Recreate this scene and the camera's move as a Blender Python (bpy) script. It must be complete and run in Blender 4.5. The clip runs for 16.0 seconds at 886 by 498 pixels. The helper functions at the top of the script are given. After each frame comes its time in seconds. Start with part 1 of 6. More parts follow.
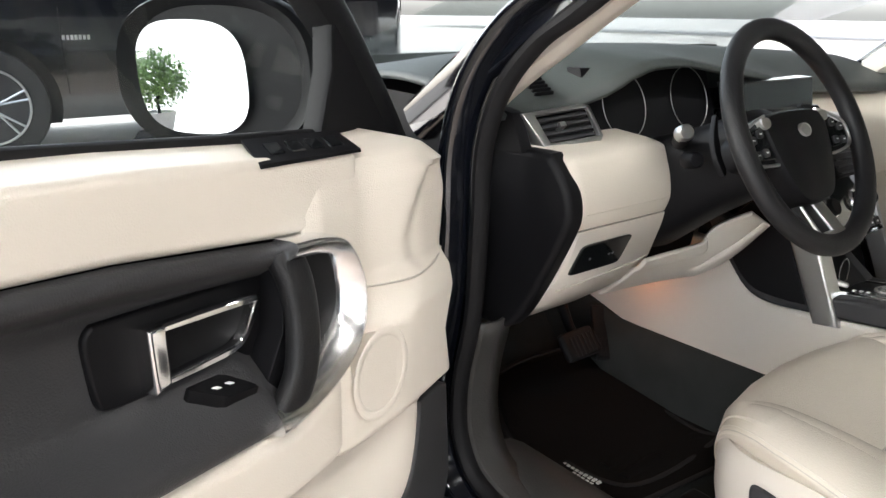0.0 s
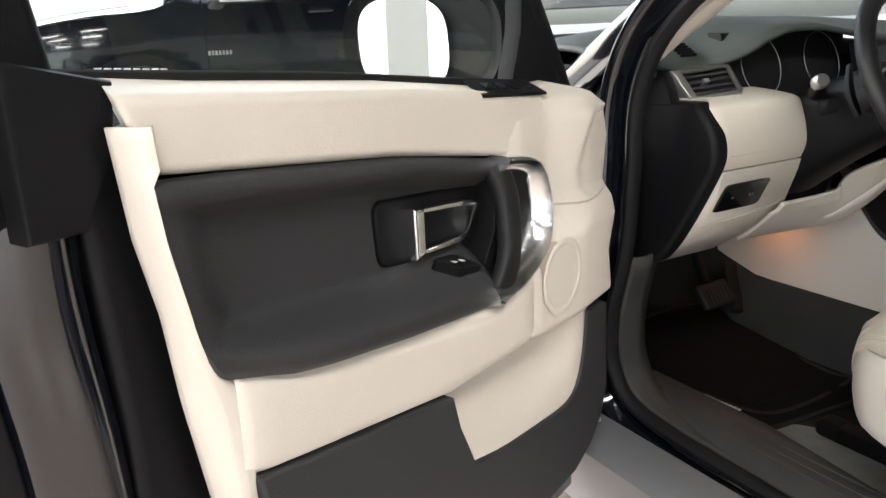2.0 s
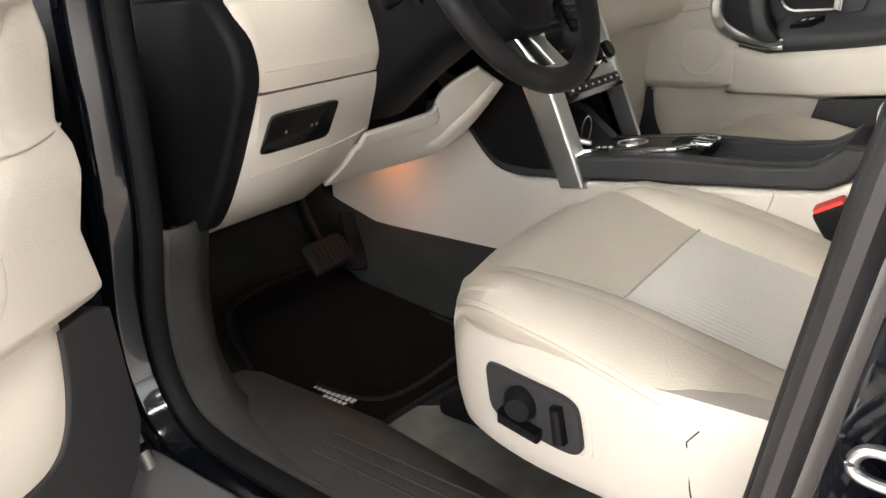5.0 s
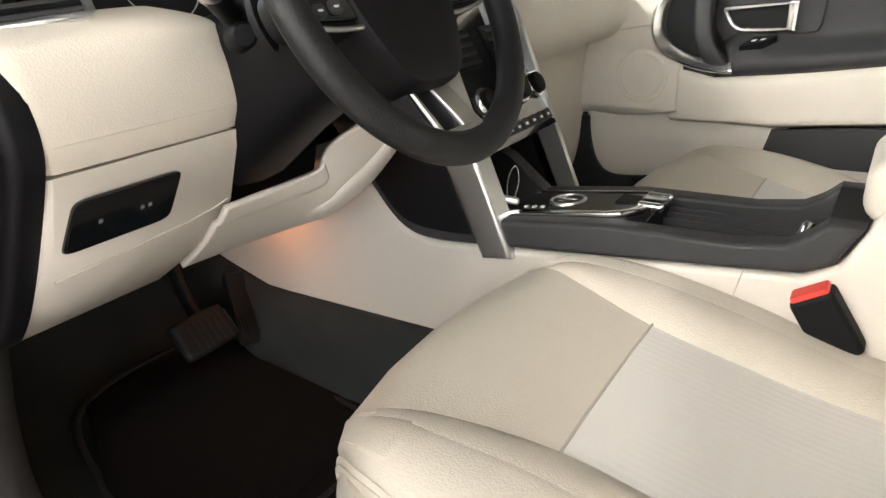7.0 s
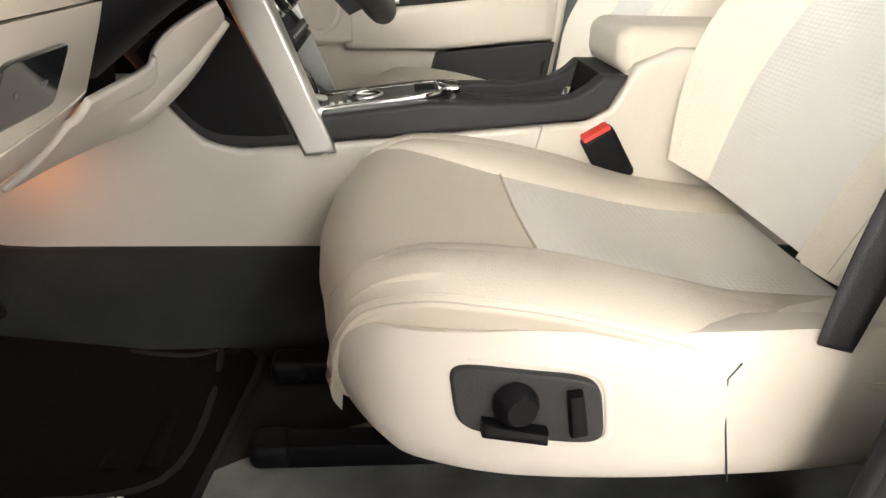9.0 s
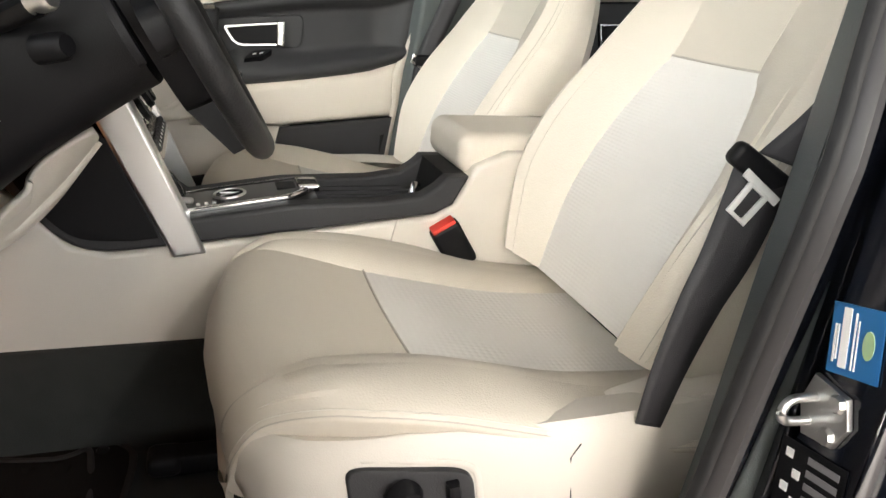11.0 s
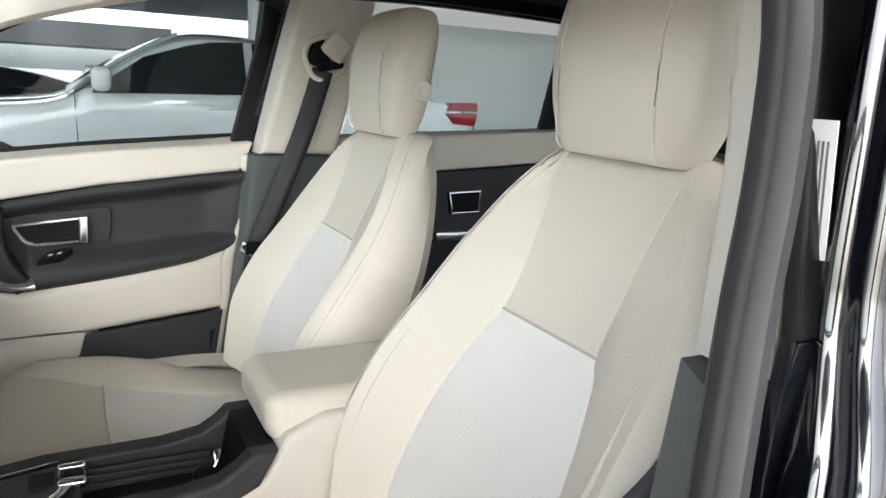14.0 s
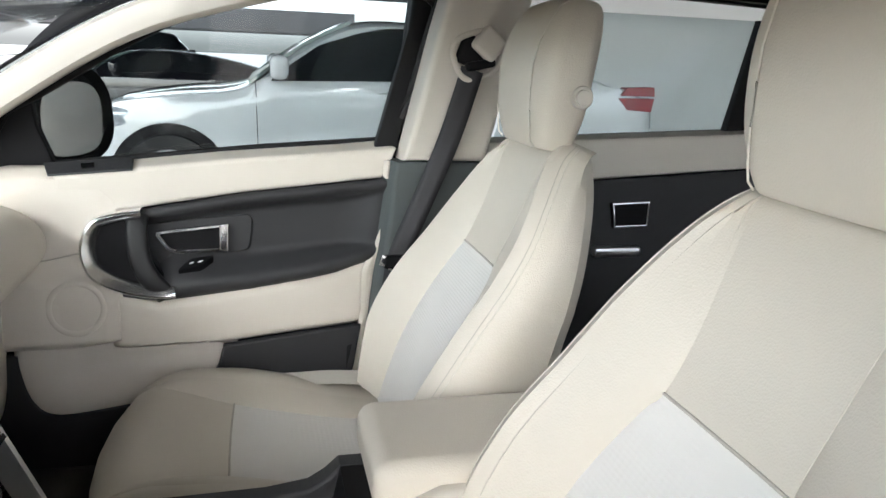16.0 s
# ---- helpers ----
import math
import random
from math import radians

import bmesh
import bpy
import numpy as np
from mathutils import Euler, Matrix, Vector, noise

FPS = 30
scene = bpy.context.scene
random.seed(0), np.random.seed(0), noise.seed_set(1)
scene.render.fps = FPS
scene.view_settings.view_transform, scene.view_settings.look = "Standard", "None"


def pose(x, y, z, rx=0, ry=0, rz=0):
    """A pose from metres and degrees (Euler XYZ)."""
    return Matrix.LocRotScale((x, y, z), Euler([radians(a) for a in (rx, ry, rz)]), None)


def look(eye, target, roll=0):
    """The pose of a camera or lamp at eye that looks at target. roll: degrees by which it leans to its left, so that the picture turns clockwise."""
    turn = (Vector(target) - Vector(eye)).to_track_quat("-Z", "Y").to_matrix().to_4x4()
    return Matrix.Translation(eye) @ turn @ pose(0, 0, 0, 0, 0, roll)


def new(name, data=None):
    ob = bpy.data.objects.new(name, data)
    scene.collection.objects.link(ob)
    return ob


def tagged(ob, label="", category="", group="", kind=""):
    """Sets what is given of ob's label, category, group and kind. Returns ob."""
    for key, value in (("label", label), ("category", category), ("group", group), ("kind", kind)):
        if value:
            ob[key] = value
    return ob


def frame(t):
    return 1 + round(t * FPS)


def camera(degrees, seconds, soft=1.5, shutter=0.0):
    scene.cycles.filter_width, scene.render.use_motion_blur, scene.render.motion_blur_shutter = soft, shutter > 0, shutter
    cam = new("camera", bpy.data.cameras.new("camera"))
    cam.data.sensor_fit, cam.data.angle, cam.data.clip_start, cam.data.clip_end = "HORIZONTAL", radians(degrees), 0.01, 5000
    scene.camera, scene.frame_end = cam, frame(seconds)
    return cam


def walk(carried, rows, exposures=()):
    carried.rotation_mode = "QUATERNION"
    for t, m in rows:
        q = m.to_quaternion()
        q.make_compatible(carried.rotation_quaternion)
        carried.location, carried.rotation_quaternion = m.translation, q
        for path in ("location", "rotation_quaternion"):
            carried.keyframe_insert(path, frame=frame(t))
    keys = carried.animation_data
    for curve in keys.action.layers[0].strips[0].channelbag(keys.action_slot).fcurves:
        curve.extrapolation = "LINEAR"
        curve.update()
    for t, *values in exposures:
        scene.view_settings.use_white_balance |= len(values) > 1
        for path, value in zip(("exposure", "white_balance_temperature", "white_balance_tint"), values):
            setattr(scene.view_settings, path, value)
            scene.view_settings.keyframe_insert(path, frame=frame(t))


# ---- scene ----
cam = camera(61.2, 16.0)
EXPO = 3.1
PATH = [
    (0, (-1.492, 0.154, 1.289), (-0.295, 1.638, 0.684), 0.6),
    (0.5, (-1.566, 0.118, 1.277), (-0.44, 1.694, 0.778), -2.2),
    (1, (-1.582, 0.026, 1.268), (-0.693, 1.746, 0.767), -2.5),
    (1.5, (-1.63, 0.004, 1.25), (-0.775, 1.733, 0.72), -3.1),
    (2, (-1.719, 0.025, 1.232), (-0.743, 1.674, 0.659), -2.0),
    (2.5, (-1.775, 0.03, 1.214), (-0.664, 1.579, 0.61), -0.7),
    (3, (-1.742, 0.032, 1.189), (-0.502, 1.465, 0.551), 0.2),
    (3.5, (-1.637, 0.059, 1.173), (-0.296, 1.386, 0.509), 0.3),
    (4, (-1.482, 0.066, 1.154), (-0.076, 1.315, 0.474), -0.5),
    (4.5, (-1.374, 0.09, 1.139), (0.08, 1.27, 0.438), -1.5),
    (5, (-1.253, 0.159, 1.123), (0.242, 1.268, 0.39), -2.2),
    (7.3, (-0.997, 0.308, 1.149), (0.616, 1.22, 0.397), -1.3),
    (7.5, (-1.026, 0.392, 1.141), (0.678, 1.106, 0.375), -0.6),
    (8, (-1.078, 0.498, 1.107), (0.7, 0.96, 0.316), -0.2),
    (8.5, (-1.124, 0.548, 1.047), (0.688, 0.777, 0.233), 0.8),
    (8.7, (-1.15, 0.577, 1.031), (0.682, 0.628, 0.23), 1.1),
    (10.8, (-1.253, 0.68, 1.152), (0.527, 0.102, 0.447), 4.0),
    (11, (-1.246, 0.682, 1.158), (0.533, 0.07, 0.481), 4.4),
    (11.5, (-1.219, 0.676, 1.179), (0.556, 0.008, 0.543), 5.5),
    (12, (-1.197, 0.67, 1.215), (0.56, -0.069, 0.61), 5.8),
    (12.5, (-1.184, 0.66, 1.243), (0.561, -0.155, 0.706), 4.8),
    (13, (-1.169, 0.642, 1.262), (0.576, -0.202, 0.772), 4.7),
    (13.5, (-1.103, 0.58, 1.305), (0.636, -0.295, 0.845), 3.9),
    (14, (-1.048, 0.502, 1.346), (0.692, -0.386, 0.92), 3.2),
    (14.5, (-0.993, 0.467, 1.374), (0.771, -0.366, 0.936), 2.8),
    (15, (-0.938, 0.472, 1.39), (0.843, -0.312, 0.93), 2.2),
    (15.5, (-0.901, 0.448, 1.397), (0.915, -0.209, 0.877), 1.3),
    (16, (-0.881, 0.398, 1.387), (0.999, -0.07, 0.89), 2.4),
]
walk(cam, [(t, look(eye, target, roll)) for t, eye, target, roll in PATH], [(t, EXPO + e, k, 10) for t, e, k in ((0.0, -0.45, 6400), (1.0, -0.68, 6450), (2.0, -0.64, 6500), (3.0, -0.58, 6550), (4.0, -0.45, 6600), (5.0, -0.35, 6700), (7.5, -0.08, 6800), (8.5, -0.18, 7000), (11.0, -0.4, 6800), (12.5, -0.5, 6400), (16.0, -0.6, 6200))])

# ---- daylight ----
world = bpy.data.worlds.new("overcast")
scene.world = world
world.use_nodes = True
wn = world.node_tree.nodes
sky = wn.new("ShaderNodeTexSky")
sky.sky_type, sky.sun_disc = "NISHITA", False
sky.sun_elevation, sky.sun_rotation = radians(37), radians(295)
sky.air_density, sky.dust_density = 1.0, 3.0
cloud = wn.new("ShaderNodeHueSaturation")
cloud.inputs["Saturation"].default_value = 0.35
world.node_tree.links.new(sky.outputs[0], cloud.inputs["Color"])
world.node_tree.links.new(cloud.outputs[0], wn["Background"].inputs[0])
wn["Background"].inputs[1].default_value = 0.15
sun = new("sun", bpy.data.lights.new("sun", "SUN"))
sun.data.energy, sun.data.angle, sun.data.color = 0.38, radians(40), (1.0, 0.96, 0.9)
sun.matrix_world = look((-7, 3.2, 5.8), (0, 0, 0))


# ---- materials ----
def mat(name, color, rough=0.5, metal=0.0, bump=0.0, scale=200.0, vary=0.06, coat=0.0, spec=0.5, kind="noise", big=3.0):
    m = bpy.data.materials.new(name)
    m.use_nodes = True
    nt = m.node_tree
    n, ln = nt.nodes, nt.links
    b = n["Principled BSDF"]
    b.inputs["Roughness"].default_value, b.inputs["Metallic"].default_value = rough, metal
    b.inputs["Coat Weight"].default_value, b.inputs["Specular IOR Level"].default_value = coat, spec
    b.inputs["Coat Roughness"].default_value = 0.04
    co = n.new("ShaderNodeTexCoord")
    if vary:
        soft = n.new("ShaderNodeTexNoise")
        soft.inputs["Scale"].default_value, soft.inputs["Detail"].default_value = big, 6
        ln.new(co.outputs["Object"], soft.inputs["Vector"])
        ramp = n.new("ShaderNodeValToRGB")
        ramp.color_ramp.elements[0].position, ramp.color_ramp.elements[1].position = 0.3, 0.7
        ramp.color_ramp.elements[0].color = (*[c * (1 - vary) for c in color], 1)
        ramp.color_ramp.elements[1].color = (*[min(1, c * (1 + vary)) for c in color], 1)
        ln.new(soft.outputs["Fac"], ramp.inputs[0])
        ln.new(ramp.outputs[0], b.inputs["Base Color"])
        rr = n.new("ShaderNodeMapRange")
        rr.inputs[3].default_value, rr.inputs[4].default_value = max(0.02, rough - 0.07 * min(1, rough * 3)), min(1, rough + 0.07 * min(1, rough * 3))
        ln.new(soft.outputs["Fac"], rr.inputs[0])
        ln.new(rr.outputs[0], b.inputs["Roughness"])
    else:
        b.inputs["Base Color"].default_value = (*color, 1)
    if bump:
        bp = n.new("ShaderNodeBump")
        bp.inputs["Distance"].default_value, bp.inputs["Strength"].default_value = 0.001, bump
        if kind == "noise":
            t = n.new("ShaderNodeTexNoise")
            t.inputs["Scale"].default_value, t.inputs["Detail"].default_value = scale, 3
            out = t.outputs["Fac"]
        else:
            t = n.new("ShaderNodeTexVoronoi")
            t.inputs["Scale"].default_value = scale
            out = t.outputs["Distance"]
        ln.new(co.outputs["Object"], t.inputs["Vector"])
        ln.new(out, bp.inputs["Height"])
        ln.new(bp.outputs[0], b.inputs["Normal"])
    return m


IVORY = mat("ivory leather", (0.645, 0.59, 0.505), 0.42, bump=0.25, scale=420, kind="voronoi", vary=0.03)


def weave(name, color):
    """Pale seat cloth with a small raised diamond weave that fades in and out."""
    m = mat(name, color, 0.7, vary=0.03)
    n, ln = m.node_tree.nodes, m.node_tree.links
    op = lambda kind, a, b=None: maths(n, ln, kind, a, b)
    co, sp = n.new("ShaderNodeTexCoord"), n.new("ShaderNodeSeparateXYZ")
    ln.new(co.outputs["Object"], sp.inputs[0])
    p = op("MULTIPLY", sp.outputs["X"], 2 * math.pi / 0.020)
    q = op("MULTIPLY", op("SUBTRACT", sp.outputs["Z"], sp.outputs["Y"]), 2 * math.pi / 0.015)
    h = op("MULTIPLY", op("SINE", op("ADD", p, q)), op("SINE", op("SUBTRACT", p, q)))
    soft = n.new("ShaderNodeTexNoise")
    soft.inputs["Scale"].default_value, soft.inputs["Detail"].default_value = 9.0, 2
    ln.new(co.outputs["Object"], soft.inputs["Vector"])
    fade = op("MINIMUM", op("MAXIMUM", op("MULTIPLY", op("SUBTRACT", soft.outputs["Fac"], 0.36), 5.0), 0.15), 1.0)
    bp = n.new("ShaderNodeBump")
    bp.inputs["Distance"].default_value, bp.inputs["Strength"].default_value = 0.001, 0.24
    ln.new(op("MULTIPLY", h, fade), bp.inputs["Height"])
    ln.new(bp.outputs[0], n["Principled BSDF"].inputs["Normal"])
    return m


def maths(n, ln, kind, a, b=None):
    node = n.new("ShaderNodeMath")
    node.operation = kind
    for i, x in enumerate((a, b)):
        if isinstance(x, float):
            node.inputs[i].default_value = x
        elif x is not None:
            ln.new(x, node.inputs[i])
    return node.outputs[0]


INSERT = weave("pale seat fabric", (0.77, 0.745, 0.705))
IVORYPL = mat("ivory moulded plastic", (0.63, 0.585, 0.52), 0.38, bump=0.15, scale=600, kind="voronoi", vary=0.025)
CREAM = mat("cream door trim", (0.67, 0.615, 0.54), 0.45, bump=0.2, scale=500, kind="voronoi", vary=0.03)
CHARCOAL = mat("charcoal soft plastic", (0.037, 0.037, 0.039), 0.5, spec=0.25, bump=0.3, scale=500, kind="voronoi", vary=0.08)
BLACKPL = mat("black plastic", (0.006, 0.006, 0.007), 0.5, spec=0.16, bump=0.2, scale=600, vary=0.1)
SEALSHEEN = mat("grey rubber door seal", (0.032, 0.030, 0.031), 0.45, spec=0.4, bump=0.2, scale=150, vary=0.12)
GRASS = mat("lawn green", (0.10, 0.19, 0.04), 0.8, bump=1.0, scale=60, vary=0.3, big=4)
RUBBER = mat("black rubber seal", (0.010, 0.010, 0.011), 0.6, spec=0.2, bump=0.2, scale=150, vary=0.15)
PAINT = mat("black car paint", (0.004, 0.005, 0.008), 0.12, coat=1.0, vary=0.0)
GREYPL = mat("grey sill cladding", (0.15, 0.15, 0.155), 0.42, bump=0.25, scale=400, vary=0.08)
CHROME = mat("chrome", (0.86, 0.87, 0.88), 0.1, 1.0, vary=0.03)
SATCHROME = mat("satin chrome", (0.88, 0.89, 0.9), 0.22, 1.0, vary=0.03)
# belt tongue steel: its bright reflection is put into a pale base colour
STEELW = mat("bright zinc steel", (0.82, 0.82, 0.8), 0.42, 0.3, vary=0.03)
STRIPD = mat("dark frame strip", (0.017, 0.017, 0.018), 0.55, spec=0.25, bump=0.2, scale=400, vary=0.08)
SATIN = mat("satin aluminium", (0.66, 0.66, 0.65), 0.33, 1.0, vary=0.04, bump=0.05, scale=900)
CARPET = mat("dark grey carpet", (0.026, 0.028, 0.027), 0.95, spec=0.2, bump=1.0, scale=700, vary=0.25, big=9)
MATB = mat("black floor mat", (0.005, 0.0042, 0.004), 0.9, spec=0.15, bump=1.0, scale=500, vary=0.2, big=8)
PILLARG = mat("slate grey pillar plastic", (0.08, 0.09, 0.09), 0.5, spec=0.25, bump=0.3, scale=500, kind="voronoi", vary=0.05)
FLOORG = mat("worn grey floor covering", (0.2, 0.21, 0.2), 0.55, bump=0.6, scale=120, vary=0.45, big=11)
SILLP = mat("scuffed charcoal sill plastic", (0.048, 0.046, 0.044), 0.5, spec=0.3, bump=0.5, scale=260, vary=0.22, big=14)
BELT = mat("black seat belt webbing", (0.020, 0.019, 0.022), 0.5, spec=0.4, bump=0.5, scale=900, vary=0.12, big=12)
RED = mat("red plastic", (0.75, 0.05, 0.035), 0.4, vary=0.04)
WHITEP = mat("white car paint", (0.52, 0.55, 0.57), 0.18, coat=1.0, vary=0.02)
TILE = mat("beige floor tile", (0.37, 0.315, 0.28), 0.22, vary=0.08, big=1.2, bump=0.05, scale=40)
WALLM = mat("pale grey wall", (0.70, 0.74, 0.75), 0.7, vary=0.04, big=0.8, bump=0.2, scale=60)
CEILM = mat("dark ceiling", (0.03, 0.03, 0.032), 0.8, vary=0.12, big=0.7)
GROUNDM = mat("concrete yard", (0.42, 0.41, 0.39), 0.85, vary=0.12, big=0.5, bump=0.4, scale=30)
TYRE = mat("tyre rubber", (0.015, 0.015, 0.016), 0.75, bump=0.3, scale=90, vary=0.15)
ALLOY = mat("alloy wheel", (0.55, 0.56, 0.58), 0.3, 0.9, vary=0.05)
TAIL = mat("red lamp lens", (0.22, 0.002, 0.004), 0.4, spec=0.2, vary=0.05)
LAMPG = mat("clear lamp lens", (0.55, 0.6, 0.66), 0.08, 0.4, coat=1.0, vary=0.1, big=20)
BLUE = mat("blue sticker", (0.02, 0.13, 0.32), 0.4, vary=0.05)
WHITEINK = mat("white print", (0.8, 0.81, 0.8), 0.6, vary=0.03)
GREENB = mat("green badge", (0.35, 0.5, 0.28), 0.5, vary=0.1)
GREYDARK = mat("black leather", (0.010, 0.010, 0.011), 0.5, spec=0.35, bump=0.25, scale=420, kind="voronoi", vary=0.05)
DASHTOP = mat("grey green dash skin", (0.05, 0.058, 0.055), 0.55, bump=0.35, scale=380, kind="voronoi", vary=0.05)
SCREEN = mat("glossy black screen", (0.006, 0.007, 0.008), 0.08, coat=0.6, vary=0.0)
LEAF = mat("green leaves", (0.07, 0.13, 0.03), 0.6, vary=0.4, big=6)


def glass(name, color, mix=0.9):
    m = bpy.data.materials.new(name)
    m.use_nodes = True
    nt = m.node_tree
    n = nt.nodes
    n.remove(n["Principled BSDF"])
    tr, gl, mx, fr = n.new("ShaderNodeBsdfTransparent"), n.new("ShaderNodeBsdfGlossy"), n.new("ShaderNodeMixShader"), n.new("ShaderNodeLayerWeight")
    pw, ad = n.new("ShaderNodeMath"), n.new("ShaderNodeMath")
    tr.inputs[0].default_value = (*color, 1)
    gl.inputs["Roughness"].default_value = 0.01
    fr.inputs[0].default_value = 0.5
    pw.operation, ad.operation = "POWER", "MULTIPLY_ADD"
    pw.inputs[1].default_value = 5.0
    ad.inputs[1].default_value, ad.inputs[2].default_value = 0.9, 0.018
    nt.links.new(fr.outputs["Facing"], pw.inputs[0])
    nt.links.new(pw.outputs[0], ad.inputs[0])
    nt.links.new(ad.outputs[0], mx.inputs[0])
    nt.links.new(tr.outputs[0], mx.inputs[1])
    nt.links.new(gl.outputs[0], mx.inputs[2])
    nt.links.new(mx.outputs[0], n["Material Output"].inputs[0])
    return m


GLASS = glass("clear car glass", (0.93, 0.96, 0.955))
PAPER = glass("lightly tinted glass", (0.72, 0.76, 0.765))
MIRROR = mat("mirror", (0.9, 0.92, 0.92), 0.01, 1.0, vary=0.0)


# ---- mesh helpers ----
def thing(name, at, label, category, group="", kind=""):
    ob = new(name)
    ob.empty_display_size = 0.05
    ob.matrix_world = Matrix.Translation(at)
    return tagged(ob, label, category, group, kind)


FITTED = []


def fitted(name, label):
    """A part of the car that is built from several pieces; the first piece carries the rest."""
    ob = new(name)
    tagged(ob, label)
    FITTED.append(ob)
    return ob


def nest(parent):
    for g in FITTED:
        first, *rest = list(g.children)
        lower = [c for o in (first, *rest) for c in o.children_recursive]
        name, label = g.name, g["label"]
        first.parent = parent
        for o in rest + lower:
            o.parent = first
        for o in (first, *rest, *lower):
            o.matrix_parent_inverse = Matrix()
        bpy.data.objects.remove(g)
        first.name, first["label"] = name, label


def put(name, verts, faces, material, parent=None, label="", smooth=True, flip=False):
    me = bpy.data.meshes.new(name)
    me.from_pydata([tuple(map(float, v)) for v in verts], [], [tuple(reversed(f)) if flip else f for f in faces])
    bm = bmesh.new()
    bm.from_mesh(me)
    bmesh.ops.recalc_face_normals(bm, faces=bm.faces)
    bm.to_mesh(me)
    bm.free()
    return finish(name, me, material, parent, label, smooth)


def finish(name, me, material, parent, label, smooth):
    me.materials.append(material)
    if smooth:
        me.polygons.foreach_set("use_smooth", [True] * len(me.polygons))
        me.set_sharp_from_angle(angle=radians(38))
    ob = new(name, me)
    if parent is not None:
        ob.parent = parent
        if parent.parent is None:
            ob.matrix_parent_inverse = Matrix.Translation(parent.location).inverted()
    if label:
        ob["label"] = label
    return ob


def part(name, bm, material, parent=None, label="", smooth=True):
    bmesh.ops.recalc_face_normals(bm, faces=bm.faces)
    me = bpy.data.meshes.new(name)
    bm.to_mesh(me)
    bm.free()
    ob = finish(name, me, material, parent, label, smooth)
    if smooth and len(me.polygons) > 6:
        ob.modifiers.new("flat faces", "WEIGHTED_NORMAL").keep_sharp = True
    return ob


def box(c, s, bev=0.004, rot=None, seg=2, bm=None):
    """A bevelled box as a bmesh, centre c, size s, turned by rot."""
    own = bmesh.new()
    bmesh.ops.create_cube(own, size=1.0)
    bmesh.ops.scale(own, vec=s, verts=own.verts)
    if bev:
        bmesh.ops.bevel(own, geom=own.edges[:], offset=min(bev, min(s) * 0.45), segments=seg, affect="EDGES", profile=0.5)
    m = Matrix.Translation(c) @ (rot.to_4x4() if rot is not None else Matrix())
    bmesh.ops.transform(own, matrix=m, verts=own.verts)
    if bm is None:
        return own
    me = bpy.data.meshes.new("tmp")
    own.to_mesh(me)
    bm.from_mesh(me)
    own.free()
    bpy.data.meshes.remove(me)
    return bm


def prism(poly, place, depth, bev=0.004, seg=2):
    """A plate with the outline poly (2D); place(a, b, d) gives the 3D point; depth: (d0, d1), d1 the seen face."""
    bm = bmesh.new()
    lo = [bm.verts.new(place(a, b, depth[0])) for a, b in poly]
    hi = [bm.verts.new(place(a, b, depth[1])) for a, b in poly]
    n = len(poly)
    bm.faces.new(lo[::-1])
    top = bm.faces.new(hi)
    for i in range(n):
        bm.faces.new((lo[i], lo[(i + 1) % n], hi[(i + 1) % n], hi[i]))
    bmesh.ops.recalc_face_normals(bm, faces=bm.faces)
    if bev:
        bmesh.ops.bevel(bm, geom=top.edges[:], offset=bev, segments=seg, affect="EDGES", profile=0.5)
    return bm


def spline(pts, n, closed=False):
    """n points on a Catmull-Rom curve through pts."""
    p = np.array(pts, float)
    k = len(p)
    out = []
    for t in np.linspace(0, k if closed else k - 1, n, endpoint=not closed):
        i = min(int(t), k - 1 if closed else k - 2)
        f = t - i
        idx = [(i + j) % k if closed else min(max(i + j, 0), k - 1) for j in (-1, 0, 1, 2)]
        a, b, c, d = (p[j] for j in idx)
        out.append(0.5 * (2 * b + (c - a) * f + (2 * a - 5 * b + 4 * c - d) * f * f + (3 * b - a - 3 * c + d) * f**3))
    return np.array(out)


def loft(rings, closed_ring=True, caps=True, closed_path=False):
    """Vertices and faces between rings of equally many points."""
    k, n = len(rings), len(rings[0])
    verts = [tuple(p) for r in rings for p in r]
    faces = []
    for i in range(k if closed_path else k - 1):
        j = (i + 1) % k
        for a in range(n if closed_ring else n - 1):
            b = (a + 1) % n
            faces.append((i * n + a, i * n + b, j * n + b, j * n + a))
    if caps and closed_ring and not closed_path:
        faces += [tuple(range(n))[::-1], tuple((k - 1) * n + a for a in range(n))]
    return verts, faces


def sweep(path, section, up=(0, 0, 1), closed=False, scale=None):
    """Rings of the 2D section (right, up) carried along the path."""
    p = np.array(path, float)
    k = len(p)
    rings = []
    for i in range(k):
        a, b = (p[(i - 1) % k], p[(i + 1) % k]) if closed else (p[max(i - 1, 0)], p[min(i + 1, k - 1)])
        t = (b - a) / (np.linalg.norm(b - a) + 1e-9)
        r = np.cross(t, up)
        r /= np.linalg.norm(r) + 1e-9
        u = np.cross(r, t)
        s = 1.0 if scale is None else scale[i]
        rings.append([p[i] + s * (x * r + y * u) for x, y in section])
    return loft(rings, closed_path=closed)


def oval(w, h, n=12, power=2.0):
    """A rounded section: power 2 is an ellipse, higher is boxier."""
    out = []
    for a in np.linspace(0, 2 * np.pi, n, endpoint=False):
        c, s = np.cos(a), np.sin(a)
        out.append((0.5 * w * np.sign(c) * abs(c) ** (2 / power), 0.5 * h * np.sign(s) * abs(s) ** (2 / power)))
    return out


def tube(name, path, w, h, material, parent=None, label="", up=(0, 0, 1), n=10, power=2.0, closed=False, steps=0):
    if steps:
        path = spline(path, steps, closed)
    v, f = sweep(path, oval(w, h, n, power), up, closed)
    return put(name, v, f, material, parent, label)


